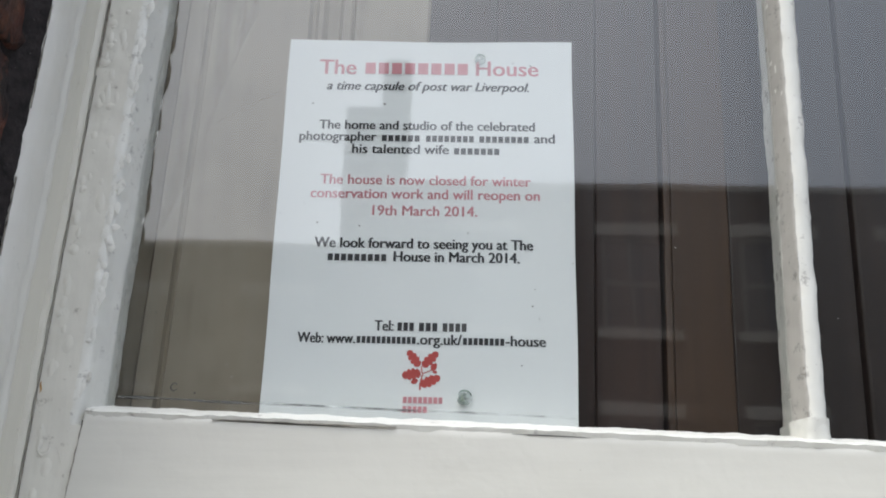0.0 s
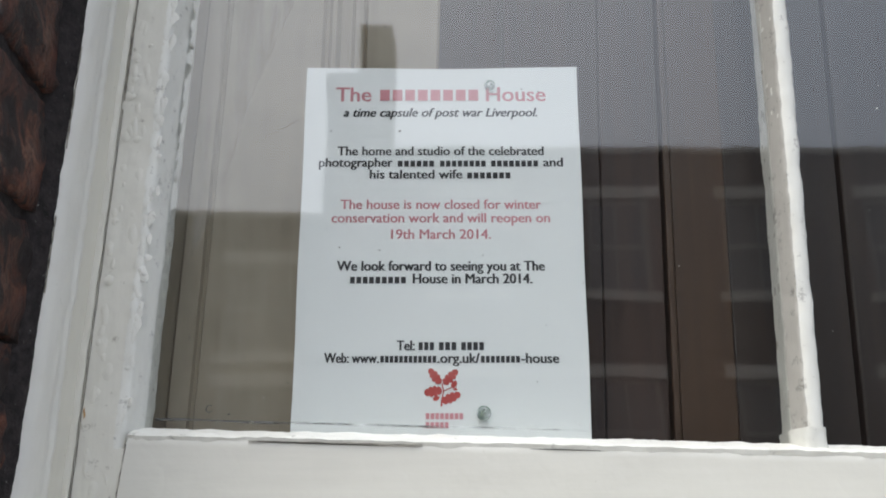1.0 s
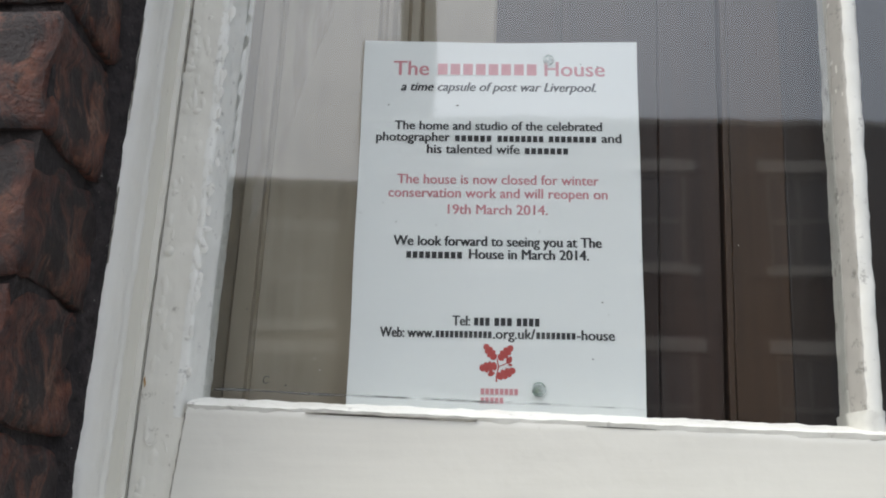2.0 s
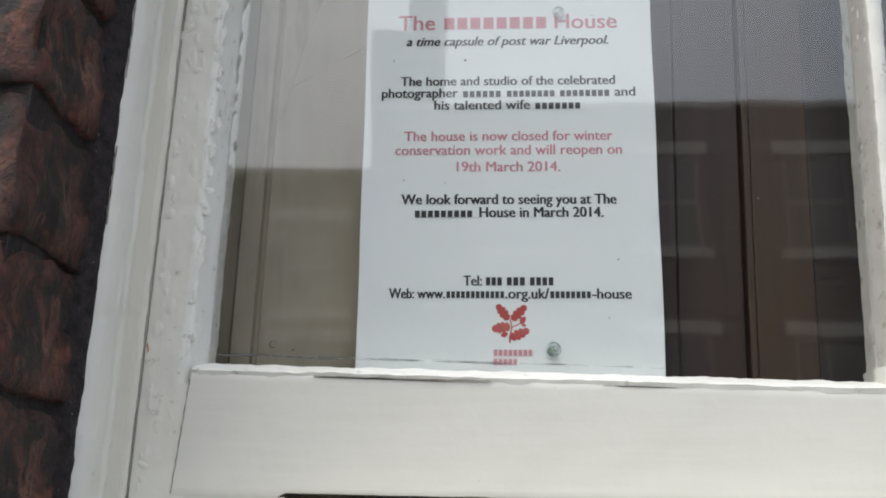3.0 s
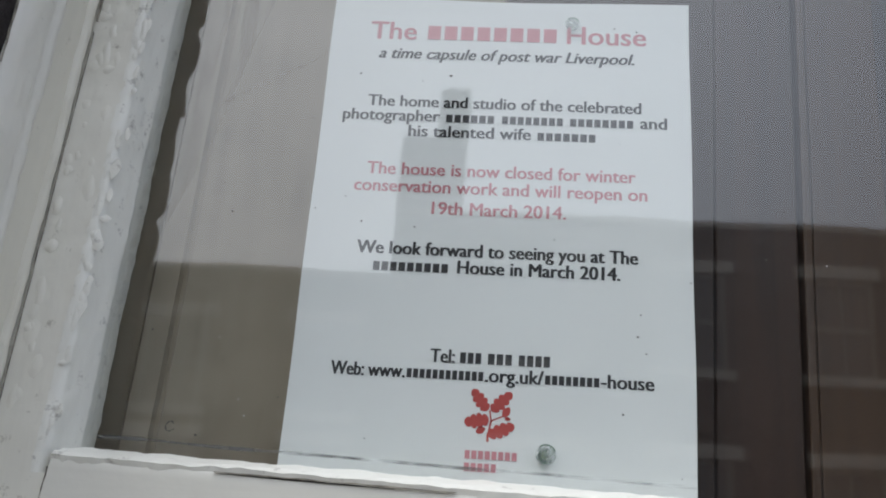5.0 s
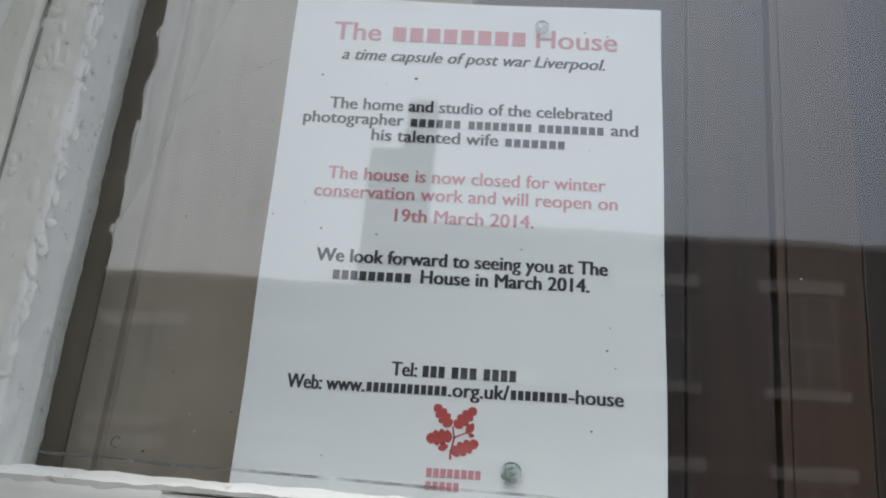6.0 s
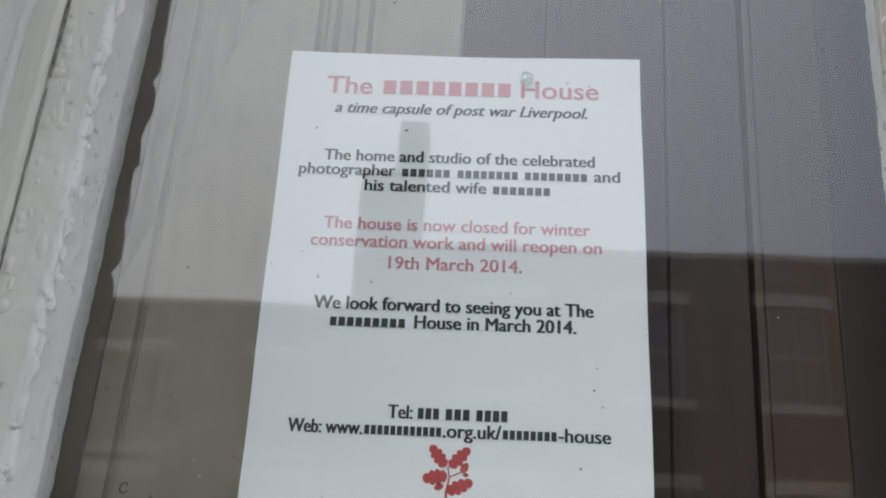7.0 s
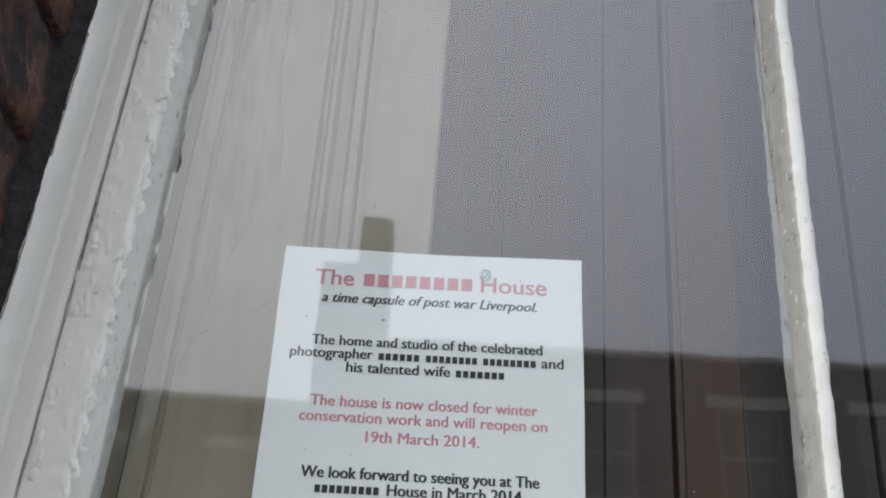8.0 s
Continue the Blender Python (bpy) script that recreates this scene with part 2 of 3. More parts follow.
def thing(name, label, category, group="", kind="", at=(0, 0, 0)):
    ob = new(name)
    ob.location = at
    ob.empty_display_size = 0.05
    return tagged(ob, label, category, group, kind)


def box(bm, x0, x1, y0, y1, z0, z1, bevel=0.0):
    made = bmesh.ops.create_cube(bm, size=1.0, matrix=Matrix.LocRotScale(
        ((x0 + x1) / 2, (y0 + y1) / 2, (z0 + z1) / 2), None, (x1 - x0, y1 - y0, z1 - z0)))
    if bevel:
        edges = {e for v in made["verts"] for e in v.link_edges}
        bmesh.ops.bevel(bm, geom=list(edges), offset=bevel, segments=2, profile=0.6, affect="EDGES")
    return bm


def boxed(*a, bevel=0.0):
    return box(bmesh.new(), *a, bevel=bevel)


def refine(prof, step):
    """A closed outline with points no further apart than step."""
    out = []
    for a, b in zip(prof, prof[1:] + prof[:1]):
        n = max(1, int(math.dist(a, b) / step))
        out += [(a[0] + (b[0] - a[0]) * i / n, a[1] + (b[1] - a[1]) * i / n) for i in range(n)]
    return out


def sweep(prof, a, b, along, step=0.006, lean=(0.0, 0.0), wob=0.0006, ripple=55.0, seed=0.0, fine=0.004, above=-9.0):
    """A closed outline swept along x or z with hand-painted unevenness. Along z the outline is (x, y), along x it is (y, z).
    lean: shift of the outline's two axes for each metre of travel from a."""
    prof = refine(prof, fine)
    bm = bmesh.new()
    n = max(1, int((b - a) / step))
    rows = []
    for i in range(n + 1):
        t = a + (b - a) * i / n
        row = []
        for u, v in prof:
            s = (t - a) * min(1.0, max(0.0, (v - above) / 0.06))
            uu, vv = u + lean[0] * s, v + lean[1] * s
            co = (uu, vv, t) if along == "z" else (t, uu, vv)
            d = noise.noise_vector(Vector(co) * ripple + Vector((seed, seed * 2, 0))) * wob * 0.6
            d += noise.noise_vector(Vector(co) * ripple * 2.7 + Vector((seed, 1, 9))) * wob * 0.5
            d += noise.noise_vector(Vector(co) * ripple * 0.22 + Vector((seed, 7, 3))) * wob * 0.55
            p = Vector(co) + (Vector((d.x, d.y, 0)) if along == "z" else Vector((0, d.y, d.z)))
            row.append(bm.verts.new(p))
        rows.append(row)
    k = len(prof)
    for r0, r1 in zip(rows, rows[1:]):
        for j in range(k):
            bm.faces.new((r0[j], r0[(j + 1) % k], r1[(j + 1) % k], r1[j]))
    bm.faces.new(rows[0])
    bm.faces.new(rows[-1])
    return bm


# ---- the window: frame, sash, glass ----
SILL_Z = 1.5205
TOP = 2.46

window_frame = thing("window_1", "old cream-painted wooden sash window set in dark brick", "window", kind="structure")
frame_prof = [(-0.310, 0.060), (-0.2500, 0.060), (-0.2478, -0.0274), (-0.2452, -0.0280), (-0.2444, -0.0305), (-0.2456, -0.0328), (-0.2480, -0.0334),
              (-0.2506, -0.0520), (-0.310, -0.0520)]
edge_prof = [(-0.310, -0.0515), (-0.2508, -0.0515), (-0.2497, -0.0530), (-0.2491, -0.0560), (-0.2500, -0.0580), (-0.2512, -0.0600), (-0.2508, -0.0640), (-0.2514, -0.0720),
             (-0.2530, -0.0790), (-0.2560, -0.0838), (-0.2600, -0.0862), (-0.2640, -0.0868), (-0.310, -0.0868)]
part("window_frame", sweep(frame_prof, SILL_Z + 0.0005, TOP, "z", step=0.004, lean=(0.0285, 0), wob=0.0008, ripple=75, seed=1.0, fine=0.002), PAINT_FRAME, window_frame,
     "beige gloss paint with thick moulded bead", True)
part("moulding", sweep(edge_prof, SILL_Z + 0.0005, TOP, "z", step=0.004, lean=(0.0285, 0), wob=0.0015, ripple=85, seed=1.7, fine=0.002), PAINT_EDGE, window_frame,
     "rounded white outer moulding", True)
part("window_frame", sweep([(-v[0] + 0.95, v[1]) for v in frame_prof][::-1], SILL_Z + 0.0005, TOP, "z", step=0.05, wob=0.0006), PAINT_FRAME, window_frame, "", True)
part("moulding", sweep([(-v[0] + 0.95, v[1]) for v in edge_prof][::-1], SILL_Z + 0.0005, TOP, "z", step=0.05, wob=0.0006), PAINT_EDGE, window_frame, "", True)
part("window_frame", sweep([(-0.0935, 2.41), (0.06, 2.41), (0.06, TOP), (-0.0935, TOP)], -0.2400, 1.19, "x", step=0.05), PAINT_H, window_frame, "", True)
sill_prof = [(-0.0885, 1.5180), (-0.0850, SILL_Z), (-0.030, SILL_Z + 0.0008), (0.060, SILL_Z + 0.002), (0.060, 1.440), (-0.0885, 1.440)]
part("window_sill", sweep(sill_prof, -0.2630, 1.21, "x", wob=0.0005, ripple=40, seed=4.0), PAINT_SILL, window_frame,
     "cream-painted wooden window sill", True)

sash = thing("window_sash", "cream-painted lower sash with cracked joint and lumpy putty", "window sash", kind="structure")
LEAN = 0.0255
stile_prof = [(-0.2700, 0.018), (-0.2700, -0.0258), (-0.2185, -0.0262), (-0.2185, 0.018)]
part("stile", sweep(stile_prof, 1.5236, 2.40, "z", lean=(LEAN, 0), wob=0.0010, ripple=80, seed=2.0, step=0.004, fine=0.003), PAINT_V, sash, "", True)
putty_v = [(-0.2185, 0.010), (-0.2185, -0.0262), (-0.2148, -0.0265), (-0.2122, -0.0246), (-0.2066, -0.0045), (-0.2042, 0.0040), (-0.2042, 0.010)]
part("putty", sweep(putty_v, 1.5985, 2.40, "z", step=0.003, lean=(LEAN, 0), wob=0.0012, ripple=80, seed=2.0, fine=0.002), PUTTY, sash,
     "rough white painted putty bead", True)
part("stile", sweep([(-0.2185, 0.018), (-0.2185, -0.0262), (-0.2080, -0.0262), (-0.2080, 0.018)], 1.5236, 1.5985, "z", wob=0.0010, ripple=80, seed=2.0, fine=0.003), PAINT_V, sash, "", True)
rail_prof = [(0.018, 1.5262), (-0.0262, 1.5262), (-0.0270, 1.5280), (-0.0270, 1.6050), (-0.0264, 1.6062), (0.018, 1.6062)]
rail = sweep(rail_prof, -0.2090, 1.16, "x", lean=(0, -0.024), above=1.54, wob=0.0005, ripple=30, seed=5.0)
for v in rail.verts:
    if v.co.x < -0.2085:  # the joint with the stile runs aslant
        v.co.x -= 0.0075 * (1.606 - v.co.z) / 0.08
    if v.co.z < 1.5295 and v.co.x > -0.1445:  # the worn lower edge lifts off the sill
        v.co.z += 0.0030 * max(0.0, 1 - (v.co.x + 0.1445) / 0.32) + 0.0004 * noise.noise(Vector((v.co.x * 60, 0, 0)))
part("bottom_rail", rail, PAINT_H, sash, "wide cream-painted rail with a fine open joint", True)
part("paint_ridge", sweep([(0.0, 1.5236), (-0.0262, 1.5236), (-0.0262, 1.5264), (0.0, 1.5264)], -0.2090, -0.1430, "x", wob=0.0006, ripple=90, seed=8.0, fine=0.002),
     PAINT_H, sash, "", True)
putty_h = [(0.010, 1.6045), (-0.0268, 1.6045), (-0.0280, 1.6078), (-0.0245, 1.6100), (-0.0060, 1.6152), (-0.0034, 1.6158), (0.010, 1.6158)]
part("putty", sweep(putty_h, -0.2090, 0.72, "x", step=0.003, lean=(0, -0.024), wob=0.0014, ripple=62, seed=6.0, fine=0.002), PUTTY, sash,
     "rough white painted putty bead", True)


def glazing_bar(x):
    bar = [(x, 0.018), (x, -0.0036), (x + 0.0010, -0.0080), (x + 0.0036, -0.0190), (x + 0.0050, -0.0215), (x + 0.0090, -0.0224), (x + 0.0138, -0.0215),
           (x + 0.0165, -0.0180), (x + 0.0190, -0.0036), (x + 0.0190, 0.018)]
    b = part("glazing_bar", sweep(bar, 1.6000, 2.40, "z", step=0.003, lean=(0.022, 0), wob=0.0012, ripple=60, seed=x * 9, fine=0.0025), PUTTY, sash,
             "thin glazing bar with thick chipped white paint, one flank toned darker for shade and grime", True)
    foot = [(u + (u - x - 0.0095) * 0.22, v - 0.0012 if v < 0 else v) for u, v in bar]
    low = 1.6158 - 0.024 * (x + 0.209)
    part("bar_foot", sweep(foot, low - 0.006, low + 0.009, "z", step=0.002, lean=(0.022, 0), wob=0.0016, ripple=90, seed=4.4, fine=0.002), PUTTY, sash, "", True)
    # left-facing flank gets the darker paint: its shade is coloured in, with grime
    b.data.materials.append(SHADED_GRIMY_PAINT)
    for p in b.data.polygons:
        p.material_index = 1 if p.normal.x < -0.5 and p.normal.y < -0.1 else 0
    return b


glazing_bar(0.2416)
glazing_bar(0.690)
part("stile", sweep([(1.13, 0.018), (1.13, -0.026), (1.205, -0.026), (1.205, 0.018)], 1.5236, 2.40, "z", step=0.05), PAINT_V, sash, "", True)
part("top_rail", sweep([(0.018, 2.355), (-0.027, 2.355), (-0.027, 2.408), (0.018, 2.408)], -0.24, 1.2, "x", step=0.05), PAINT_H, sash, "", True)


def pane(x0, x1):
    ob = part("pane", boxed(x0, x1, -0.0030, 0.0, 1.590, 2.370), GLASS, sash, "clear old glass with slight ripple")
    ob.data.materials.append(GLASS_INNER)
    for p in ob.data.polygons:
        p.material_index = 0 if p.normal.y < -0.5 else 1
    ob.visible_shadow = False
    return ob


pane(-0.206, 0.2460)
pane(0.2485, 0.7000)
pane(0.7030, 1.1350)

# ---- inner shutters ----
shutter = thing("window_shutter", "closed cream-painted panelled shutter behind the glass", "shutter")
pale_prof = [(-0.1985, 0.075), (-0.1985, 0.0420), (-0.1970, 0.0400), (-0.1825, 0.0405), (-0.1812, 0.0452), (-0.1790, 0.0452), (-0.1776, 0.0420),
             (-0.1000, 0.0420), (-0.0975, 0.0470), (-0.0950, 0.0470), (-0.0920, 0.0420), (-0.0885, 0.0420), (-0.0850, 0.0480), (-0.0760, 0.0480), (-0.0725, 0.0400),
             (-0.0660, 0.0400), (-0.0640, 0.0425), (-0.0620, 0.0390), (-0.0060, 0.0390), (-0.0040, 0.0410), (-0.0040, 0.075)]
panel = sweep(pale_prof, 1.48, 2.44, "z", step=0.03, wob=0.0002, ripple=30, fine=0.01)
for v in panel.verts:  # the old leaf has racked out of square
    v.co.x += (v.co.z - 1.85) * (0.023 if v.co.x < -0.14 else 0.018 if v.co.x > -0.03 else 0.006)
part("panel", panel, SHUTTER_PAINT, shutter)
side_board = boxed(-0.300, -0.1950, 0.0440, 0.067, 1.48, 2.44)
for v in side_board.verts:
    v.co.x += (v.co.z - 1.85) * 0.023
part("side_board", side_board, SHUTTER_PAINT, shutter, "set-back painted board at the hinge side")

wood_shutter = thing("wooden_shutter", "closed dark brown wooden boarded shutter behind the glass", "shutter")


def board(x0, x1, y, mat, bead=0.0025):
    prof = [(x0, y + 0.02), (x0, y + bead), (x0 + bead * 0.3, y + bead * 0.3), (x0 + bead, y), (x1 - bead, y), (x1 - bead * 0.3, y + bead * 0.3), (x1, y + bead), (x1, y + 0.02)]
    part("board", sweep([(u - 0.0060, v) for u, v in prof], 1.48, 2.44, "z", step=0.05, lean=(0.022, 0), wob=0.0003, ripple=12, seed=x0 * 5, fine=0.01), mat, wood_shutter, "", False)


board(-0.0075, 0.0466, 0.0440, DARK_WOOD, 0.0007)
board(0.0468, 0.1236, 0.0440, DARK_WOOD, 0.0007)
board(0.1244, 0.1712, 0.0436, DARK_WOOD, 0.0012)
board(0.1744, 0.1796, 0.0440, TAN_WOOD, 0.0010)
board(0.1800, 0.2217, 0.0440, TAN_WOOD, 0.0006)
board(0.2219, 0.3105, 0.0438, SMOKED_WOOD, 0.0012)
board(0.3135, 0.4450, 0.0430, SMOKED_WOOD, 0.0024)
board(0.4480, 0.5800, 0.0430, SMOKED_WOOD, 0.0024)
board(0.5830, 0.7200, 0.0430, SMOKED_WOOD, 0.0024)
board(0.7230, 1.2200, 0.0430, SMOKED_WOOD, 0.0024)
part("backing", boxed(-0.0035, 1.22, 0.064, 0.075, 1.48, 2.44), DARK_WOOD, wood_shutter)


# ---- the notice ----
PAPER_Y = 0.0040
notice = thing("paper_notice", "white printed paper notice with red and black text behind the glass", "notice")


def paper_sheet():
    bm = bmesh.new()
    nx, nz = 28, 40
    grid = []
    for side in (0.0, 0.00022):
        rows = []
        for j in range(nz + 1):
            row = []
            for i in range(nx + 1):
                x, z = -0.105 + 0.21 * i / nx, 1.600 + 0.297 * j / nz
                wave = noise.noise(Vector((x * 9, z * 5, 2.0))) * 0.00010
                top = j / nz
                x += 0.0006 * noise.noise(Vector((0.3, z * 14, 5.0)))
                z += 0.0014 * noise.noise(Vector((x * 13, 0.7, 1.0))) * top - 0.0018 * top * math.exp(-((x + 0.005) / 0.05) ** 2)
                row.append(bm.verts.new((x, PAPER_Y + wave + side, z)))
            rows.append(row)
        grid.append(rows)
    for rows in grid:
        for j in range(nz):
            for i in range(nx):
                bm.faces.new((rows[j][i], rows[j][i + 1], rows[j + 1][i + 1], rows[j + 1][i]))
    f, b = grid
    rim = [(j, 0) for j in range(nz + 1)] + [(nz, i) for i in range(1, nx + 1)] + [(j, nx) for j in range(nz - 1, -1, -1)] + [(0, i) for i in range(nx - 1, 0, -1)]
    for (a, c), (d, e) in zip(rim, rim[1:] + rim[:1]):
        bm.faces.new((f[a][c], f[d][e], b[d][e], b[a][c]))
    return bm


sheet = part("paper_sheet", paper_sheet(), PAPER, notice, "", True)
TEXT_Y = PAPER_Y - 0.0002


def words(text, x0, x1, z, cap, mat, weight=0.0, shear=0.0, name="text_line"):
    """A line of print from x0 to x1 on the baseline z with capitals of height cap."""
    cu = bpy.data.curves.new("text", "FONT")
    cu.body, cu.size, cu.shear, cu.resolution_u = text, 1.0, shear, 3
    tmp = new("text", cu)
    bpy.context.view_layer.update()
    me = bpy.data.meshes.new_from_object(tmp.evaluated_get(bpy.context.evaluated_depsgraph_get()))
    bpy.data.objects.remove(tmp)
    bpy.data.curves.remove(cu)
    xs = [v.co.x for v in me.vertices]
    lo, hi = min(xs), max(xs)
    sx, sz = (x1 - x0) / (hi - lo), cap / 0.72
    for v in me.vertices:
        v.co = (x0 + (v.co.x - lo) * sx, TEXT_Y, z + v.co.y * sz)
    bm = bmesh.new()
    for k, (dx, dz) in enumerate(((-1, 0.3), (1, -0.3), (0, 0.4))):
        old = len(bm.verts)
        bm.from_mesh(me)
        bm.verts.ensure_lookup_table()
        for v in bm.verts[old:]:
            v.co += Vector((dx * weight * 0.024, -0.00003 * k, dz * weight * 0.013))
    bpy.data.meshes.remove(me)
    me = bpy.data.meshes.new(name)
    bm.to_mesh(me)
    bm.free()
    me.materials.append(mat)
    ob = new(name, me)
    ob.parent = notice
    return ob


def bars(z, high, mat, *spans, pitch=0.0047):
    """Plain bars in place of writing that is not spelled out: a broken row for each word."""
    for x0, x1 in spans:
        n = max(2, round((x1 - x0) / pitch))
        step = (x1 - x0) / n
        bm = bmesh.new()
        for k in range(n):
            box(bm, x0 + step * (k + 0.10), x0 + step * (k + 0.86), TEXT_Y - 0.0001, TEXT_Y + 0.0001, z, z + high)
        part("text_bar", bm, mat, notice)


# title and subtitle
words("The", -0.0815, -0.0545, 1.8675, 0.0125, RED_INK, 0.012)
bars(1.8680, 0.0092, RED_INK, (-0.0485, 0.0295), pitch=0.0097)
words("House", 0.0345, 0.0800, 1.8675, 0.0125, RED_INK, 0.012)
words("a time capsule of post war Liverpool.", -0.0752, 0.0732, 1.8545, 0.0075, INK, 0.012, 0.28)
# what the house is
words("The home and studio of the celebrated", -0.0788, 0.0772, 1.8225, 0.0075, INK, 0.012)
words("photographer", -0.0925, -0.0370, 1.8132, 0.0075, INK, 0.012)
bars(1.8132, 0.0048, INK, (-0.0335, -0.0050), (-0.0015, 0.0340), (0.0370, 0.0735))
words("and", 0.0770, 0.0915, 1.8132, 0.0075, INK, 0.012)
words("his talented wife", -0.0538, 0.0155, 1.8035, 0.0075, INK, 0.012)
bars(1.8035, 0.0048, INK, (0.0190, 0.0525))
# closing lines in red
words("The house is now closed for winter", -0.0752, 0.0742, 1.7792, 0.0078, RED_INK, 0.010)
words("conservation work and will reopen on", -0.0815, 0.0805, 1.7685, 0.0078, RED_INK, 0.010)
words("19th March 2014.", -0.0370, 0.0365, 1.7557, 0.0078, RED_INK, 0.010)
# greeting
words("We look forward to seeing you at The", -0.0762, 0.0755, 1.7312, 0.0078, INK, 0.016)
bars(1.7215, 0.0050, INK, (-0.0670, -0.0252))
words("House in March 2014.", -0.0205, 0.0662, 1.7215, 0.0078, INK, 0.016)
# contact lines
words("Tel:", -0.0315, -0.0190, 1.6718, 0.0076, INK, 0.014)
bars(1.6720, 0.0058, INK, (-0.0165, -0.0045), (-0.0020, 0.0115), (0.0140, 0.0312), pitch=0.0042)
words("Web:", -0.0832, -0.0660, 1.6627, 0.0076, INK, 0.014)
words("www.", -0.0635, -0.0445, 1.6627, 0.0076, INK, 0.014)
bars(1.6630, 0.0048, INK, (-0.0437, -0.0030), pitch=0.0034)
words(".org.uk/", -0.0024, 0.0274, 1.6627, 0.0076, INK, 0.014)
bars(1.6630, 0.0048, INK, (0.0280, 0.0566), pitch=0.0034)
words("-house", 0.0572, 0.0838, 1.6627, 0.0076, INK, 0.014)
bars(1.6228, 0.0042, RED_INK, (-0.0110, 0.0160), pitch=0.0034)
bars(1.6165, 0.0042, RED_INK, (-0.0110, 0.0058), pitch=0.0034)


def leaf_emblem():
    """A sprig of lobed leaves as one flat print."""
    bm = bmesh.new()

    def lobed(x0, z0, x1, z1, width, lobes=4):
        """A leaf with rounded lobes from its foot to its tip."""
        d, n = Vector((x1 - x0, z1 - z0)), 40
        side = Vector((-d.y, d.x)).normalized()
        rows = []
        for k in range(n + 1):
            t = k / n
            w = width / 2 * math.sin(math.pi * (0.04 + 0.92 * t ** 0.85)) ** 0.55 * (0.62 + 0.38 * abs(math.sin(math.pi * lobes * t)) ** 0.7)
            c = Vector((x0, z0)) + d * t
            rows.append([bm.verts.new((p.x, TEXT_Y, p.y)) for p in (c - side * w, c + side * w)])
        for p, q in zip(rows, rows[1:]):
            bm.faces.new((p[0], p[1], q[1], q[0]))

    def stem(x0, z0, x1, z1, w):
        d = Vector((x1 - x0, z1 - z0)).normalized()
        nx, nz = -d.y * w / 2, d.x * w / 2
        bm.faces.new([bm.verts.new((x, TEXT_Y - 0.00002, z)) for x, z in
                      ((x0 + nx, z0 + nz), (x1 + nx, z1 + nz), (x1 - nx, z1 - nz), (x0 - nx, z0 - nz))])

    lobed(-0.0004, 1.6478, -0.0084, 1.6584, 0.0070)
    lobed(0.0018, 1.6476, 0.0116, 1.6576, 0.0072)
    lobed(0.0006, 1.6432, -0.0118, 1.6412, 0.0082)
    lobed(0.0008, 1.6350, 0.0136, 1.6408, 0.0076)
    lobed(-0.0056, 1.6365, -0.0010, 1.6385, 0.0036, 1)
    lobed(0.0078, 1.6450, 0.0108, 1.6500, 0.0040, 1)
    lobed(0.0086, 1.6442, 0.0116, 1.6438, 0.0020, 1)
    stem(0.0004, 1.6318, 0.0004, 1.6362, 0.0012)
    stem(0.0004, 1.6355, 0.0018, 1.6425, 0.0009)
    stem(0.0018, 1.6420, 0.0008, 1.6480, 0.0008)
    stem(0.0016, 1.6425, 0.0084, 1.6456, 0.0007)
    return bm


part("leaf_emblem", leaf_emblem(), LOGO_INK, notice, "brick red leaf emblem")


def arc_ring(x, y, z, r, w, a0, a1, deep):
    """Part of a flat ring, as a small solid."""
    bm = bmesh.new()
    n = 18
    rows = []
    for i in range(n + 1):
        a = radians(a0 + (a1 - a0) * i / n)
        ww = w * (1 + 0.3 * math.sin(i * 2.1))
        rows.append([bm.verts.new((x + rr * math.cos(a), yy, z + rr * math.sin(a))) for rr, yy in ((r, y), (r - ww, y), (r - ww, y + deep), (r, y + deep))])
    for p, q in zip(rows, rows[1:]):
        for k in range(4):
            bm.faces.new((p[k], p[(k + 1) % 4], q[(k + 1) % 4], q[k]))
    bm.faces.new(rows[0])
    bm.faces.new(rows[-1])
    return bm


def suction_cup(x, z, r, nub):
    cup = thing("suction_cup", "small clear suction cup pressed on the glass over the notice", "suction cup", "cups holding the notice")
    bm = bmesh.new()
    bmesh.ops.create_cone(bm, cap_ends=True, segments=24, radius1=r, radius2=r * 0.8, depth=0.0008, matrix=pose(x, 0.0010, z, 90))
    part("disc", bm, CLEAR, cup, "", True)
    part("rim", arc_ring(x, 0.0004, z, r, r * 0.12, 20, 130, 0.0004), GREEN, cup)
    if nub:
        tagged(cup, "small clear suction cup with green nub on the glass")
        part("nub", arc_ring(x - r * 0.05, 0.0014, z - r * 0.1, r * 0.72, r * 0.34, 70, 290, 0.0010), GREEN, cup, "dark green plastic nub")
        part("nub_core", boxed(x - r * 0.46, x + r * 0.06, 0.0012, 0.0024, z - r * 0.42, z + r * 0.34, bevel=0.0003), PALE_GREEN, cup, "pale green plastic")
        bm = bmesh.new()
        bmesh.ops.create_cone(bm, cap_ends=True, segments=10, radius1=r * 0.2, radius2=r * 0.15, depth=0.0010, matrix=pose(x + r * 0.18, 0.0020, z - r * 0.05, 90))
        part("pin", bm, SPECK, cup, "", True)
    return cup


suction_cup(0.0300, 1.6265, 0.0052, True)
suction_cup(0.0370, 1.8795, 0.0042, False)


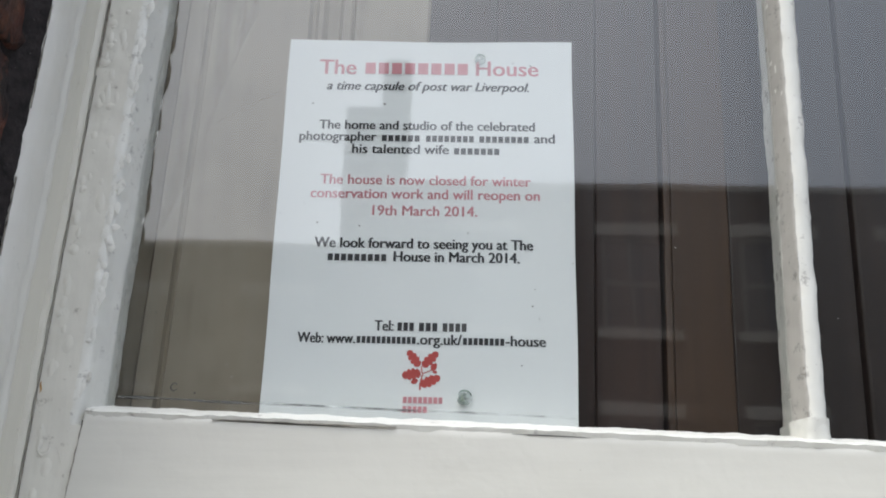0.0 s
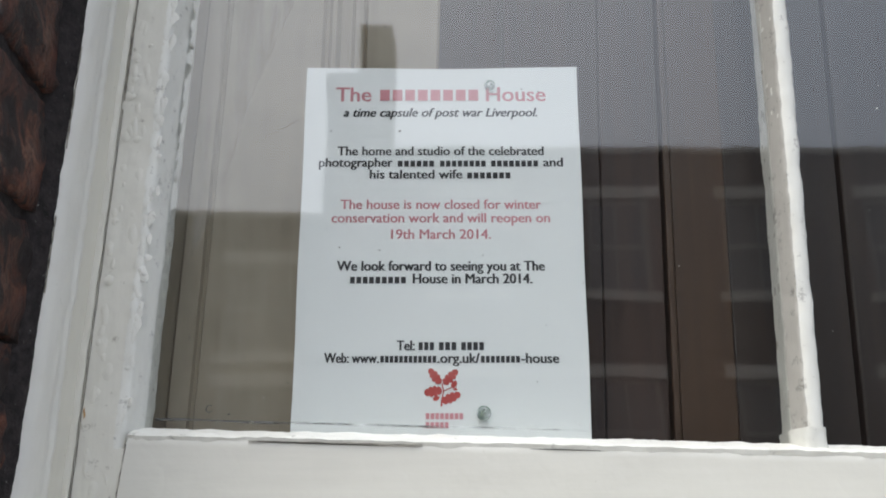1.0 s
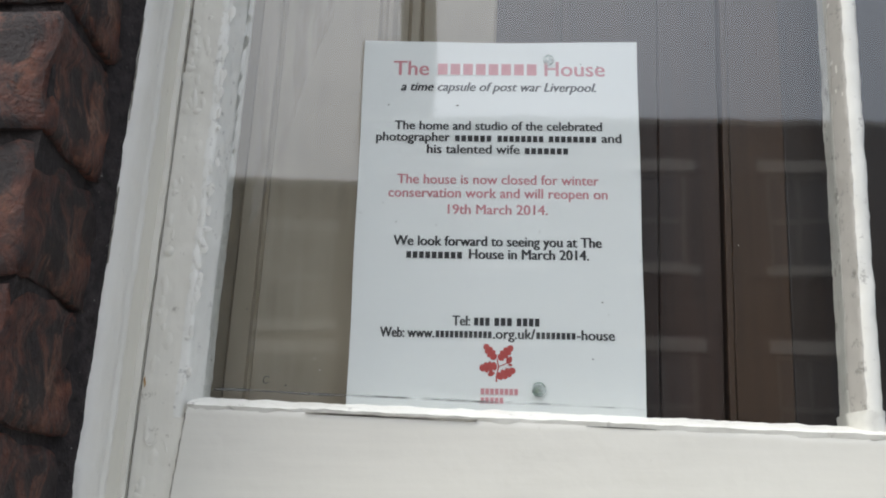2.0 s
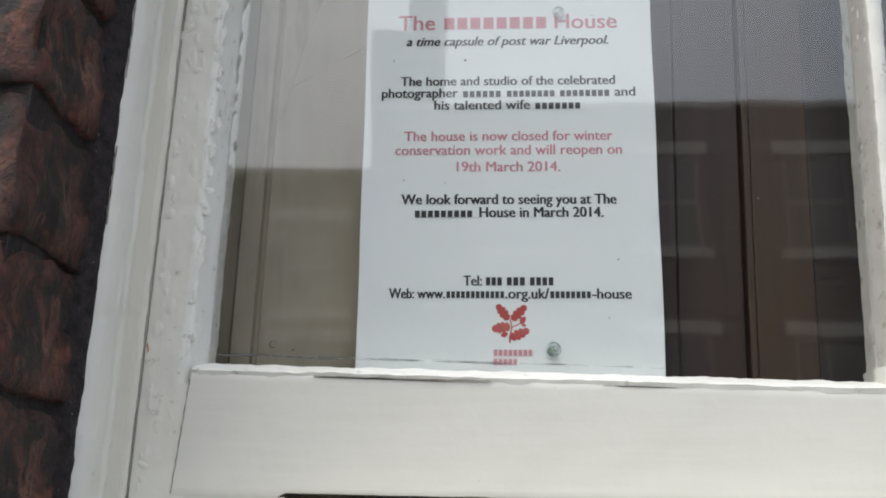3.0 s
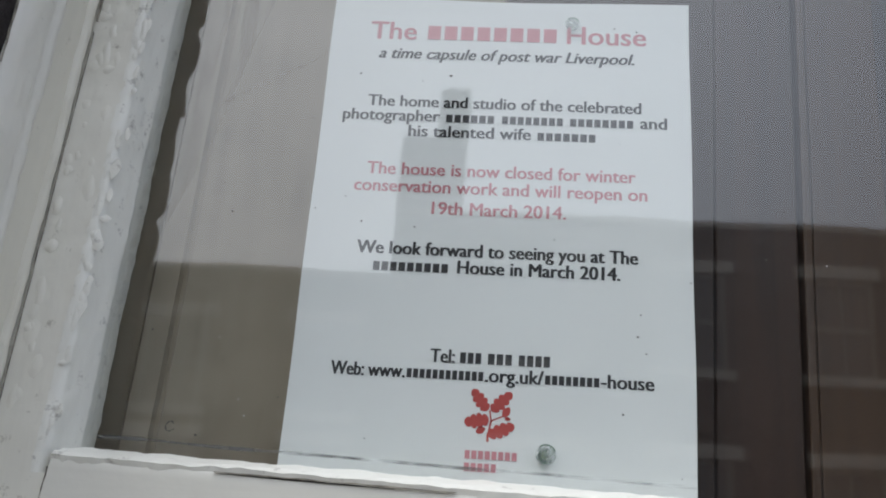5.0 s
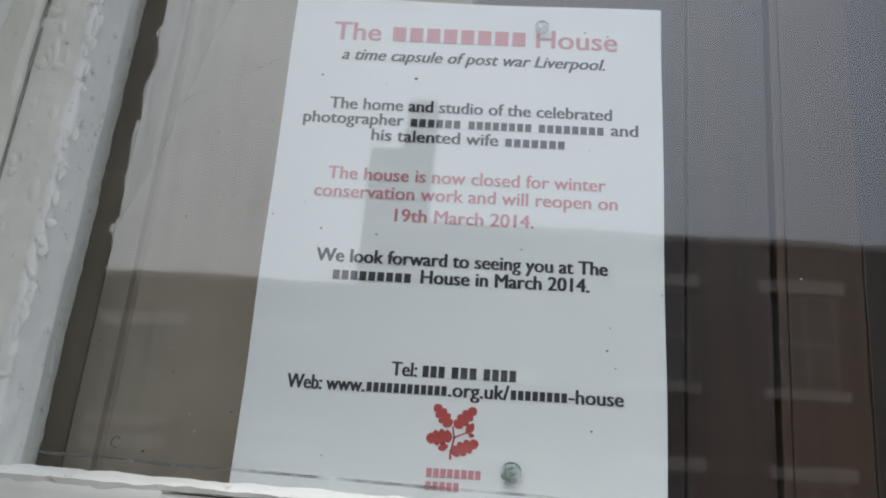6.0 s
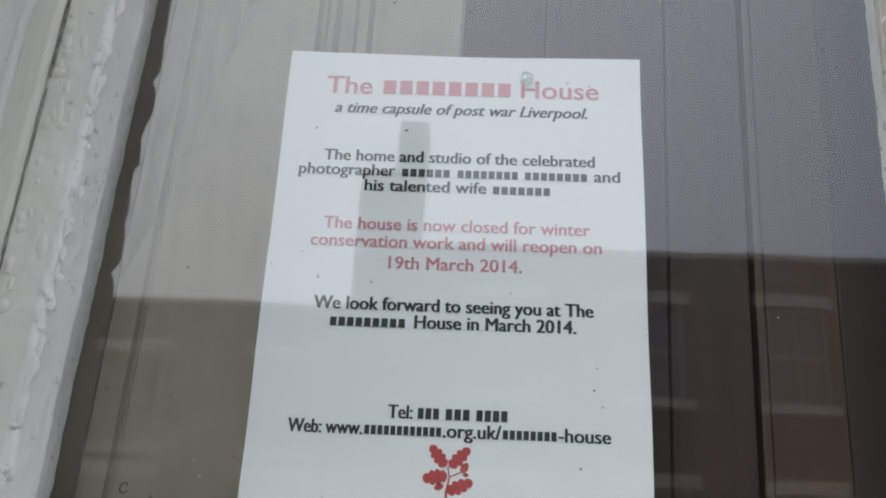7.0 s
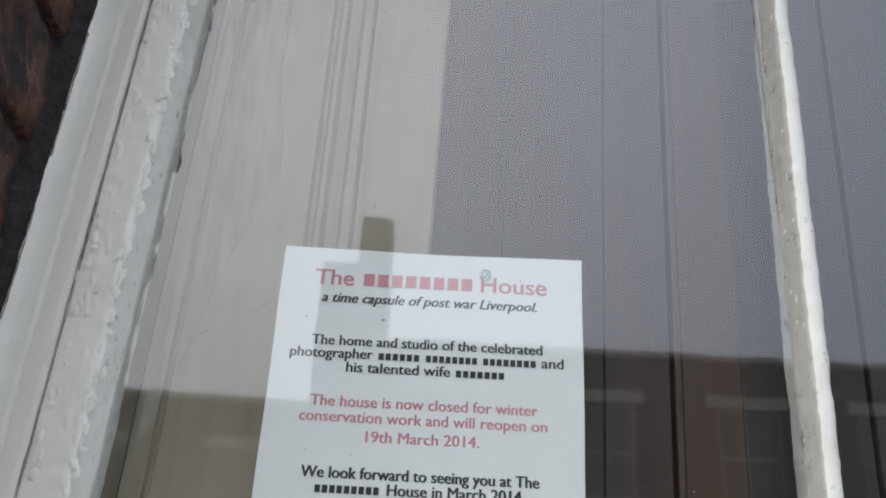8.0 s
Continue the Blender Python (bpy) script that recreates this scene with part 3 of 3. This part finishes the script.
def specks(name, count, mat, lo, hi, label, seed):
    rnd = random.Random(seed)
    bm = bmesh.new()
    for _ in range(count):
        x, z = rnd.uniform(-0.195, 0.42), rnd.uniform(1.615, 2.2)
        if 0.228 < x < 0.268:
            continue
        r = rnd.uniform(lo, hi) * (1.7 if rnd.random() < 0.12 else 1)
        a0, n = rnd.uniform(0, 6), 7
        st = rnd.uniform(0.5, 1.0)
        bm.faces.new([bm.verts.new((x + r * math.cos(a0 + 6.283 * i / n), -0.0033, z + st * r * math.sin(a0 + 6.283 * i / n) * rnd.uniform(0.7, 1.2))) for i in range(n)])
    return tagged(link(name, bm, mat), label, "dirt", kind="stuff")


specks("glass_dirt", 190, SPECK, 0.00025, 0.0007, "small dark dirt specks on the window glass", 3)
specks("paint_specks", 40, PALE_SPECK, 0.00020, 0.0005, "tiny pale paint specks on the window glass", 8)


def film_strip(name, pts, width, mat, label, seed):
    """A thin uneven streak on the outer face of the glass."""
    bm = bmesh.new()
    rows = []
    for k, (x, z) in enumerate(pts):
        w = width * (0.7 + 0.6 * noise.noise(Vector((k * 0.37, seed, 0))))
        jig = 0.0006 * noise.noise(Vector((k * 0.21, seed, 4)))
        rows.append((bm.verts.new((x, -0.0034, z - w / 2 + jig)), bm.verts.new((x, -0.0034, z + w / 2 + jig))))
    for (a, c), (d, e) in zip(rows, rows[1:]):
        bm.faces.new((a, d, e, c))
    return tagged(link(name, bm, mat), label, "dirt", kind="stuff")


film_strip("grime_line", [(-0.198 + 0.0105 * i, 1.6225 - 0.025 * (0.0105 * i + 0.04)) for i in range(30)], 0.0022, GRIME, "dark grime line along the foot of the glass", 1.0)
film_strip("glass_scratch", [(-0.165 + 0.0022 * i, 1.815 + 0.0013 * i) for i in range(30)], 0.0022, SMEAR, "faint slanting smear on the window glass", 2.0)
film_strip("glass_scratch", [(-0.192 + 0.0006 * i, 1.70 + 0.012 * i) for i in range(34)], 0.006, SMEAR, "faint dusty smear beside the window putty", 3.0)


def dust_film():
    """A thin veil of dried dust on the glass beside the putty, with an uneven border."""
    bm = bmesh.new()
    rows = []
    for k in range(61):
        z = 1.74 + 0.0090 * k
        x0 = -0.186 + 0.022 * (z - 1.6)
        x1 = x0 + (0.058 + 0.030 * noise.noise(Vector((z * 7, 3.0, 0)))) * min(1.0, 0.02 + (z - 1.74) / 0.22)
        rows.append([bm.verts.new((x0 + (x1 - x0) * i / 6, -0.00335, z)) for i in range(7)])
    for p, q in zip(rows, rows[1:]):
        for i in range(6):
            bm.faces.new((p[i], p[i + 1], q[i + 1], q[i]))
    return tagged(link("glass_dust", bm, DUST), "pale streaky dust on the window glass", "dirt", kind="stuff")


dust_film()


def paint_flaw(name, pts, r, mat, label):
    """A small raised or stained flaw in the paint, following a short curved line."""
    bm = bmesh.new()
    ring = []
    for k, (x, y, z) in enumerate(pts):
        s = r * math.sin(math.pi * (k + 0.6) / (len(pts) + 0.2))
        ring.append([bm.verts.new((x + s * math.cos(a), y - 0.35 * s * abs(math.sin(a)), z + s * math.sin(a))) for a in [6.2832 * q / 7 for q in range(7)]])
    for p, q in zip(ring, ring[1:]):
        for k in range(7):
            bm.faces.new((p[k], p[(k + 1) % 7], q[(k + 1) % 7], q[k]))
    bm.faces.new(ring[0])
    bm.faces.new(ring[-1])
    return part(name, bm, mat, sash, label, True)


paint_flaw("rust_spot", [(-0.2398 + 0.0004 * math.sin(i), -0.0268, 1.6185 + 0.0012 * i) for i in range(7)], 0.0007, RUST, "orange rust stain")
paint_flaw("plugged_nail", [(-0.2320 + 0.0036 * math.cos(radians(150 + 30 * i)), -0.0264, 1.5835 + 0.0036 * math.sin(radians(150 + 30 * i))) for i in range(9)], 0.0012, PAINT_V, "painted-over nail ring")
paint_flaw("paint_drip", [(-0.2245 + 0.0012 * i, -0.0264, 1.5835 - 0.0006 * i * i) for i in range(5)], 0.0008, PAINT_V, "")
paint_flaw("nail", [(-0.1285, -0.0884, 1.5130 - 0.0008 * i) for i in range(5)], 0.0006, SPECK, "small dark nail")
paint_flaw("hairline_crack", [(-0.125 + 0.012 * i, -0.0274, 1.6030 - 0.0003 * i) for i in range(8)], 0.0004, SPECK, "dark hairline crack under the putty")
paint_flaw("hairline_crack", [(0.060 + 0.012 * i, -0.0274, 1.5985 - 0.0003 * i) for i in range(5)], 0.0004, SPECK, "dark hairline crack under the putty")


def paint_crack(pts, width, parent, label, seed):
    """A dark open crack in the paint along a line of places, as a thin uneven ribbon."""
    bm = bmesh.new()
    rows = []
    for k, (x, y, z, level) in enumerate(pts):
        w = width * max(0.15, 0.75 + 0.9 * noise.noise(Vector((k * 0.33, seed, 0.5))))
        j = 0.0004 * noise.noise(Vector((k * 0.5, seed, 3.0)))
        d = (0, 0, w / 2) if level else (w / 2, 0, 0)
        c = Vector((x, y, z)) + (Vector((0, 0, j)) if level else Vector((j, 0, 0)))
        rows.append([bm.verts.new(c + Vector(d)), bm.verts.new(c - Vector(d)), bm.verts.new(c - Vector(d) + Vector((0, 0.0012, 0))), bm.verts.new(c + Vector(d) + Vector((0, 0.0012, 0)))])
    for p, q in zip(rows, rows[1:]):
        for k in range(4):
            bm.faces.new((p[k], p[(k + 1) % 4], q[(k + 1) % 4], q[k]))
    bm.faces.new(rows[0])
    bm.faces.new(rows[-1])
    return part("paint_crack", bm, CRACK, parent, label)


# the open line between bead and stile, and the joint between stile and rail
paint_crack([(-0.2442 + 0.0285 * 0.0075 * i, -0.0274, 1.524 + 0.0075 * i, False) for i in range(44)], 0.00022, sash, "fine dark crack beside the bead", 1.0)
paint_crack([(-0.2348 + 0.0285 * 0.0075 * i, -0.0274, 1.854 + 0.0075 * i, False) for i in range(70)], 0.0010, sash, "open dark crack beside the bead", 1.0)
paint_crack([(-0.2168 + 0.00033 * i + 0.0002 * (i % 3), -0.0274, 1.528 + 0.0035 * i, False) for i in range(22)], 0.0006, sash, "dark joint crack", 2.0)
paint_crack([(-0.128 + 0.004 * i, -0.0285, 1.6037 - 0.024 * 0.004 * i, True) for i in range(30)], 0.0006, sash, "dark line under the putty", 4.0)

# broken black cracks along the outer arris of the moulding
for z0, n, seed in ((1.690, 14, 5.0), (1.790, 20, 6.0), (1.905, 26, 7.0), (2.060, 22, 8.0)):
    paint_crack([(-0.2576 + 0.0285 * (z0 + 0.004 * i - 1.52), -0.0862, z0 + 0.004 * i, False) for i in range(n)], 0.0008, window_frame, "black crack at the paint's edge", seed)


def paint_lumps(name, count, x0, spread, lean, z0, z1, y, lo, hi, mat, parent, label, seed):
    """Low rounded lumps and runs of thick old paint along an upright, joined into one part."""
    rnd = random.Random(seed)
    bm = bmesh.new()
    for _ in range(count):
        z = rnd.uniform(z0, z1)
        x = x0 + lean * (z - 1.52) + rnd.gauss(0, spread)
        r, tall, high = rnd.uniform(lo, hi), rnd.uniform(0.9, 2.8), rnd.uniform(0.10, 0.24)
        rings = []
        for a, b in ((1.25, -0.30), (0.95, 0.12), (0.62, 0.66), (0.28, 0.95)):
            rings.append([bm.verts.new((x + a * r * math.cos(q) * (1 + 0.30 * math.sin(2 * q + z * 400) + 0.16 * math.sin(3 * q + z * 900)), y - b * r * high, z + a * r * tall * math.sin(q))) for q in [6.2832 * k / 9 for k in range(9)]])
        for p, q in zip(rings, rings[1:]):
            for k in range(9):
                bm.faces.new((p[k], p[(k + 1) % 9], q[(k + 1) % 9], q[k]))
        bm.faces.new(rings[-1])
    return part(name, bm, mat, parent, label, True)


paint_lumps("paint_lumps", 95, -0.2378, 0.0014, LEAN, 1.53, 2.38, -0.0263, 0.0012, 0.0030, PAINT_V, sash, "soft lumps in the stile paint", 21)
paint_lumps("paint_lumps", 26, -0.2290, 0.0050, LEAN, 1.53, 2.38, -0.0263, 0.0012, 0.0028, PAINT_V, sash, "soft lumps in the stile paint", 22)
paint_lumps("paint_lumps", 150, -0.2155, 0.0020, LEAN, 1.61, 2.38, -0.0264, 0.0009, 0.0024, PUTTY, sash, "rough lumps in the putty paint", 23)

lint = thing("lint_curl", "small curl of dark lint stuck on the glass", "lint")
bm = bmesh.new()
ring = []
for k in range(12):
    a = radians(40 + 26 * k)
    cx, cz, s = -0.1612 + (0.0022 + 0.0006 * math.sin(3.1 * k)) * math.cos(a), 1.6285 + (0.0032 - 0.00012 * k) * math.sin(a), 0.00034 * (1.1 + 0.5 * math.sin(2.3 * k))
    ring.append([bm.verts.new((cx + s * math.cos(q), -0.0034 + 0.5 * s * math.sin(q), cz + s * math.sin(q))) for q in (0.0, 1.57, 3.14, 4.71)])
for p, q in zip(ring, ring[1:]):
    for k in range(4):
        bm.faces.new((p[k], p[(k + 1) % 4], q[(k + 1) % 4], q[k]))
part("fibre", bm, SPECK, lint, "", True)

# ---- brick wall round the window ----
WALL_Y, REVEAL_X, RACK = -0.192, -0.2570, 0.030
wall = thing("wall_front", "old sooty dark red brick house wall", "wall", kind="structure")
core = boxed(-3.2, REVEAL_X - 0.012, WALL_Y + 0.006, 0.16, 0.0, 4.2)
for v in core.verts:  # the old opening stands a little out of true
    if v.co.x > -1:
        v.co.x += RACK * (v.co.z - 1.8)
part("mortar_core", core, MORTAR, wall, "black recessed mortar")
reveal = [(-0.300, -0.030), (-0.300, WALL_Y + 0.005), (-0.2694, WALL_Y + 0.004), (-0.2706, -0.150), (-0.2732, -0.1075), (-0.2665, -0.0985), (-0.2614, -0.0885),
          (-0.2608, -0.0846), (-0.2650, -0.030)]
part("mortar_strip", sweep(reveal, 1.440, 2.46, "z", step=0.004, lean=(0.0287, 0), wob=0.0009, ripple=58, seed=11.0, fine=0.003), MORTAR, wall,
     "dark smeared mortar beside the frame", True)
part("mortar_core", boxed(-0.42, 4.0, WALL_Y + 0.007, 0.159, 0.0, 1.439), MORTAR, wall)
part("mortar_core", boxed(-0.262, 4.0, WALL_Y + 0.007, 0.159, 2.462, 4.199), MORTAR, wall)
part("mortar_core", boxed(1.213, 4.0, WALL_Y + 0.006, 0.16, 1.441, 2.461), MORTAR, wall)


def brick_mesh(seed, length, depth, height):
    """One worn brick: corner at the origin, running to -x and +y, with uneven faces."""
    bm = bmesh.new()
    nx, ny, nz = 10, 9, 8
    made = {}

    def vert(i, j, k):
        if (i, j, k) not in made:
            u, v, w = i / nx, j / ny, k / nz
            p = Vector((-length * u, depth * v, height * w))
            c = Vector((-length / 2, depth / 2, height / 2))
            edge = sum(1 for q, n in ((i, nx), (j, ny), (k, nz)) if q in (0, n))
            pull = (0, 0, 0.0014, 0.0030)[edge]
            p += (c - p).normalized() * pull
            d = noise.noise_vector(p * 26 + Vector((seed * 3.1, seed, 0))) * 0.0040 + noise.noise_vector(p * 75 + Vector((seed, 0, 5))) * 0.0034
            made[i, j, k] = bm.verts.new(p + d)
        return made[i, j, k]

    for i in range(nx):
        for k in range(nz):
            for j in (0, ny):
                bm.faces.new((vert(i, j, k), vert(i + 1, j, k), vert(i + 1, j, k + 1), vert(i, j, k + 1)))
    for j in range(ny):
        for k in range(nz):
            for i in (0, nx):
                bm.faces.new((vert(i, j, k), vert(i, j + 1, k), vert(i, j + 1, k + 1), vert(i, j, k + 1)))
    for i in range(nx):
        for j in range(ny):
            for k in (0, nz):
                bm.faces.new((vert(i, j, k), vert(i + 1, j, k), vert(i + 1, j + 1, k), vert(i, j + 1, k)))
    bmesh.ops.recalc_face_normals(bm, faces=bm.faces[:])
    me = bpy.data.meshes.new("brick")
    bm.to_mesh(me)
    bm.free()
    me.materials.append(BRICK)
    for p in me.polygons:
        p.use_smooth = True
    return me


COURSE, FIRST = 0.0820, 1.5715
corner_long = [brick_mesh(s, 0.218, 0.104, 0.0765) for s in (1, 2, 3)]
corner_short = [brick_mesh(s, 0.104, 0.104, 0.0765) for s in (4, 5, 6)]
rnd = random.Random(5)
for c in range(-7, 15):
    z = FIRST + c * COURSE + 0.0030
    x = REVEAL_X + RACK * (z + 0.04 - 1.8)
    for b in range(5):
        long = (b + c) % 2 == 0
        me = rnd.choice(corner_long if long else corner_short)
        ob = new("brick", me)
        ob.parent = wall
        ob.matrix_basis = pose(x + rnd.uniform(-0.001, 0.001), WALL_Y + rnd.uniform(-0.001, 0.0015), z + rnd.uniform(-0.0012, 0.0012), 0, 0, rnd.uniform(-0.6, 0.6))
        x -= (0.218 if long else 0.104) + 0.010


def rest_of_wall():
    """All bricks of the front that stand away from the near corner, joined."""
    near_z0, near_z1 = FIRST - 7 * COURSE, FIRST + 15 * COURSE
    verts, faces = [], []
    r = random.Random(12)
    c = -19
    while FIRST + (c + 1) * COURSE < 4.2:
        z0 = FIRST + c * COURSE + 0.003
        z1 = z0 + 0.0755
        c += 1
        if z0 < 0:
            continue
        x = -3.19 + (0.114 if c % 2 else 0.0)
        k = 0
        while x < 3.97:
            w = 0.218 if (k + c) % 2 else 0.104
            k += 1
            spans = [(x, min(x + w, 3.98))]
            x += w + 0.010
            out = []
            for a, e in spans:
                if near_z0 < z0 + 0.01 < near_z1 and a < REVEAL_X + 0.02:
                    e = min(e, -1.105)
                if z1 > 1.44 and z0 < 2.462:
                    if a < 1.216 and e > REVEAL_X:
                        if a < 0.4:
                            e = min(e, REVEAL_X)
                        else:
                            a = max(a, 1.216)
                if e - a > 0.02:
                    out.append((a, e))
            for a, e in out:
                y0, y1 = WALL_Y + r.uniform(-0.0015, 0.0015), WALL_Y + 0.03
                n = len(verts)
                verts += [(a, y0, z0), (e, y0, z0), (e, y0, z1), (a, y0, z1), (a, y1, z0), (e, y1, z0), (e, y1, z1), (a, y1, z1)]
                faces += [(n + p, n + q, n + s, n + t) for p, q, s, t in ((0, 1, 2, 3), (0, 4, 5, 1), (1, 5, 6, 2), (2, 6, 7, 3), (3, 7, 4, 0))]
    me = bpy.data.meshes.new("brickwork")
    me.from_pydata(verts, [], faces)
    me.materials.append(BRICK)
    ob = new("brickwork", me)
    ob.parent = wall
    return tagged(ob, kind="stuff")


rest_of_wall()

# ---- the room behind, closed ----
part("lining", boxed(-0.30, 1.24, 0.090, 0.16, 1.44, 2.46), PLASTER, wall)

# ---- street and houses opposite ----
ground = tagged(link("ground", boxed(-400, 400, -400, 400, -0.6, -0.12), ASPHALT), "grey asphalt street running between two terraces", "ground", kind="structure")
pavement = tagged(link("pavement", boxed(-60, 60, -2.4, WALL_Y - 0.002, -0.12, 0.0, bevel=0.01), PAVING), "grey stone pavement beside the house", "pavement", kind="structure")
far_pavement = tagged(link("pavement", boxed(-60, 60, -13.95, -11.6, -0.12, 0.0, bevel=0.01), PAVING), "grey stone pavement across the street", "pavement", kind="structure")


def sash_window(house, x, z0, z1, w=0.98):
    y = -14.0
    part("lintel", boxed(x - w / 2 - 0.12, x + w / 2 + 0.12, y - 0.02, y + 0.03, z1, z1 + 0.19), STONE, house, "pale stone lintel")
    part("sill", boxed(x - w / 2 - 0.10, x + w / 2 + 0.10, y - 0.02, y + 0.09, z0 - 0.13, z0), STONE, house, "pale stone sill")
    win = part("window", boxed(x - w / 2, x + w / 2, y - 0.20, y - 0.10, z0, z1), FAR_PANE, house, "dark sash window")
    bm = bmesh.new()
    for a, b in ((x - w / 2, x - w / 2 + 0.07), (x + w / 2 - 0.07, x + w / 2), (x - 0.015, x + 0.015)):
        box(bm, a, b, y - 0.11, y - 0.06, z0, z1)
    for zz in (z0 + 0.035, (z0 + z1) / 2, z1 - 0.035):
        box(bm, x - w / 2 + 0.07, x + w / 2 - 0.07, y - 0.108, y - 0.065, zz - 0.035, zz + 0.035)
    part("sash_frame", bm, FAR_SASH, win, "white sash frame")


def facade(house, x0, x1, top, bays, rows, w=0.98):
    """A brick front with real openings, in vertical piers and bands between the windows."""
    y0, y1 = -14.3, -14.0
    edges = [x0]
    for b in bays:
        edges += [b - w / 2, b + w / 2]
    edges.append(x1)
    bm = bmesh.new()
    for i in range(0, len(edges), 2):
        box(bm, edges[i], edges[i + 1], y0, y1, 0, top)
    for b in bays:
        z = 0
        for z0, z1 in rows:
            box(bm, b - w / 2, b + w / 2, y0, y1, z, z0)
            z = z1
        box(bm, b - w / 2, b + w / 2, y0, y1, z, top)
    part("wall", bm, FAR_BRICK, house)
    for b in bays:
        for z0, z1 in rows:
            sash_window(house, b, z0, z1, w)
    part("wall", boxed(x0, x1, -22.0, y0, 0, top - 0.5), FAR_BRICK, house)
    part("parapet", boxed(x0, x1, y0 - 0.02, y1 + 0.06, top, top + 0.08), STONE, house, "pale stone coping")


def gable_roof(house, x0, x1, top):
    """A slated roof behind the parapet."""
    bm = bmesh.new()
    low, high = top - 0.5, top + 0.55
    a = [bm.verts.new((x, y, z)) for x in (x0, x1) for y, z in ((-14.35, low), (-18.1, high), (-22.0, low))]
    for f in ((0, 3, 4, 1), (1, 4, 5, 2), (0, 1, 2), (3, 5, 4), (0, 2, 5, 3)):
        bm.faces.new([a[k] for k in f])
    part("roof", bm, SLATE, house, "grey slate roof")


def terraced_house(x0, x1, top, bays, rows, w, label):
    h = thing("terraced_house", label, "house", "houses across the street")
    facade(h, x0, x1, top, bays, rows, w)
    gable_roof(h, x0, x1, top)
    return h


LOW_ROWS = [(0.9, 2.5), (2.95, 4.18), (4.64, 5.98)]
TALL_ROWS = [(0.9, 2.5), (2.75, 4.30), (5.55, 7.02)]
LOW, TALL = "brown brick terraced house across the street, lower roof", "taller brown brick terraced house across the street"
terraced_house(-8.95, -1.94, 6.72, [-7.3, -5.0, -2.8], LOW_ROWS, 0.96, LOW)
terraced_house(-15.95, -8.955, 6.72, [-14.3, -12.0, -9.9], LOW_ROWS, 0.96, LOW)
terraced_house(-22.95, -15.955, 6.72, [-21.3, -19.0, -16.9], LOW_ROWS, 0.96, LOW)
right_house = terraced_house(-1.93, 5.65, 7.76, [0.3, 2.5, 4.6], TALL_ROWS, 0.98, TALL + " with chimney stack")
terraced_house(5.655, 12.1, 7.76, [6.7, 8.8, 11.0], TALL_ROWS, 0.98, TALL)
terraced_house(12.105, 18.7, 7.76, [13.2, 15.4, 17.6], TALL_ROWS, 0.98, TALL)
terraced_house(18.705, 26.0, 7.76, [20.0, 22.4, 24.8], TALL_ROWS, 0.98, TALL)
part("chimney_breast", boxed(-1.93, -0.95, -14.9, -14.0, 7.84, 9.12), FAR_BRICK, right_house)
part("chimney", boxed(-1.43, -0.95, -14.8, -14.1, 9.12, 10.04), FAR_BRICK, right_house)
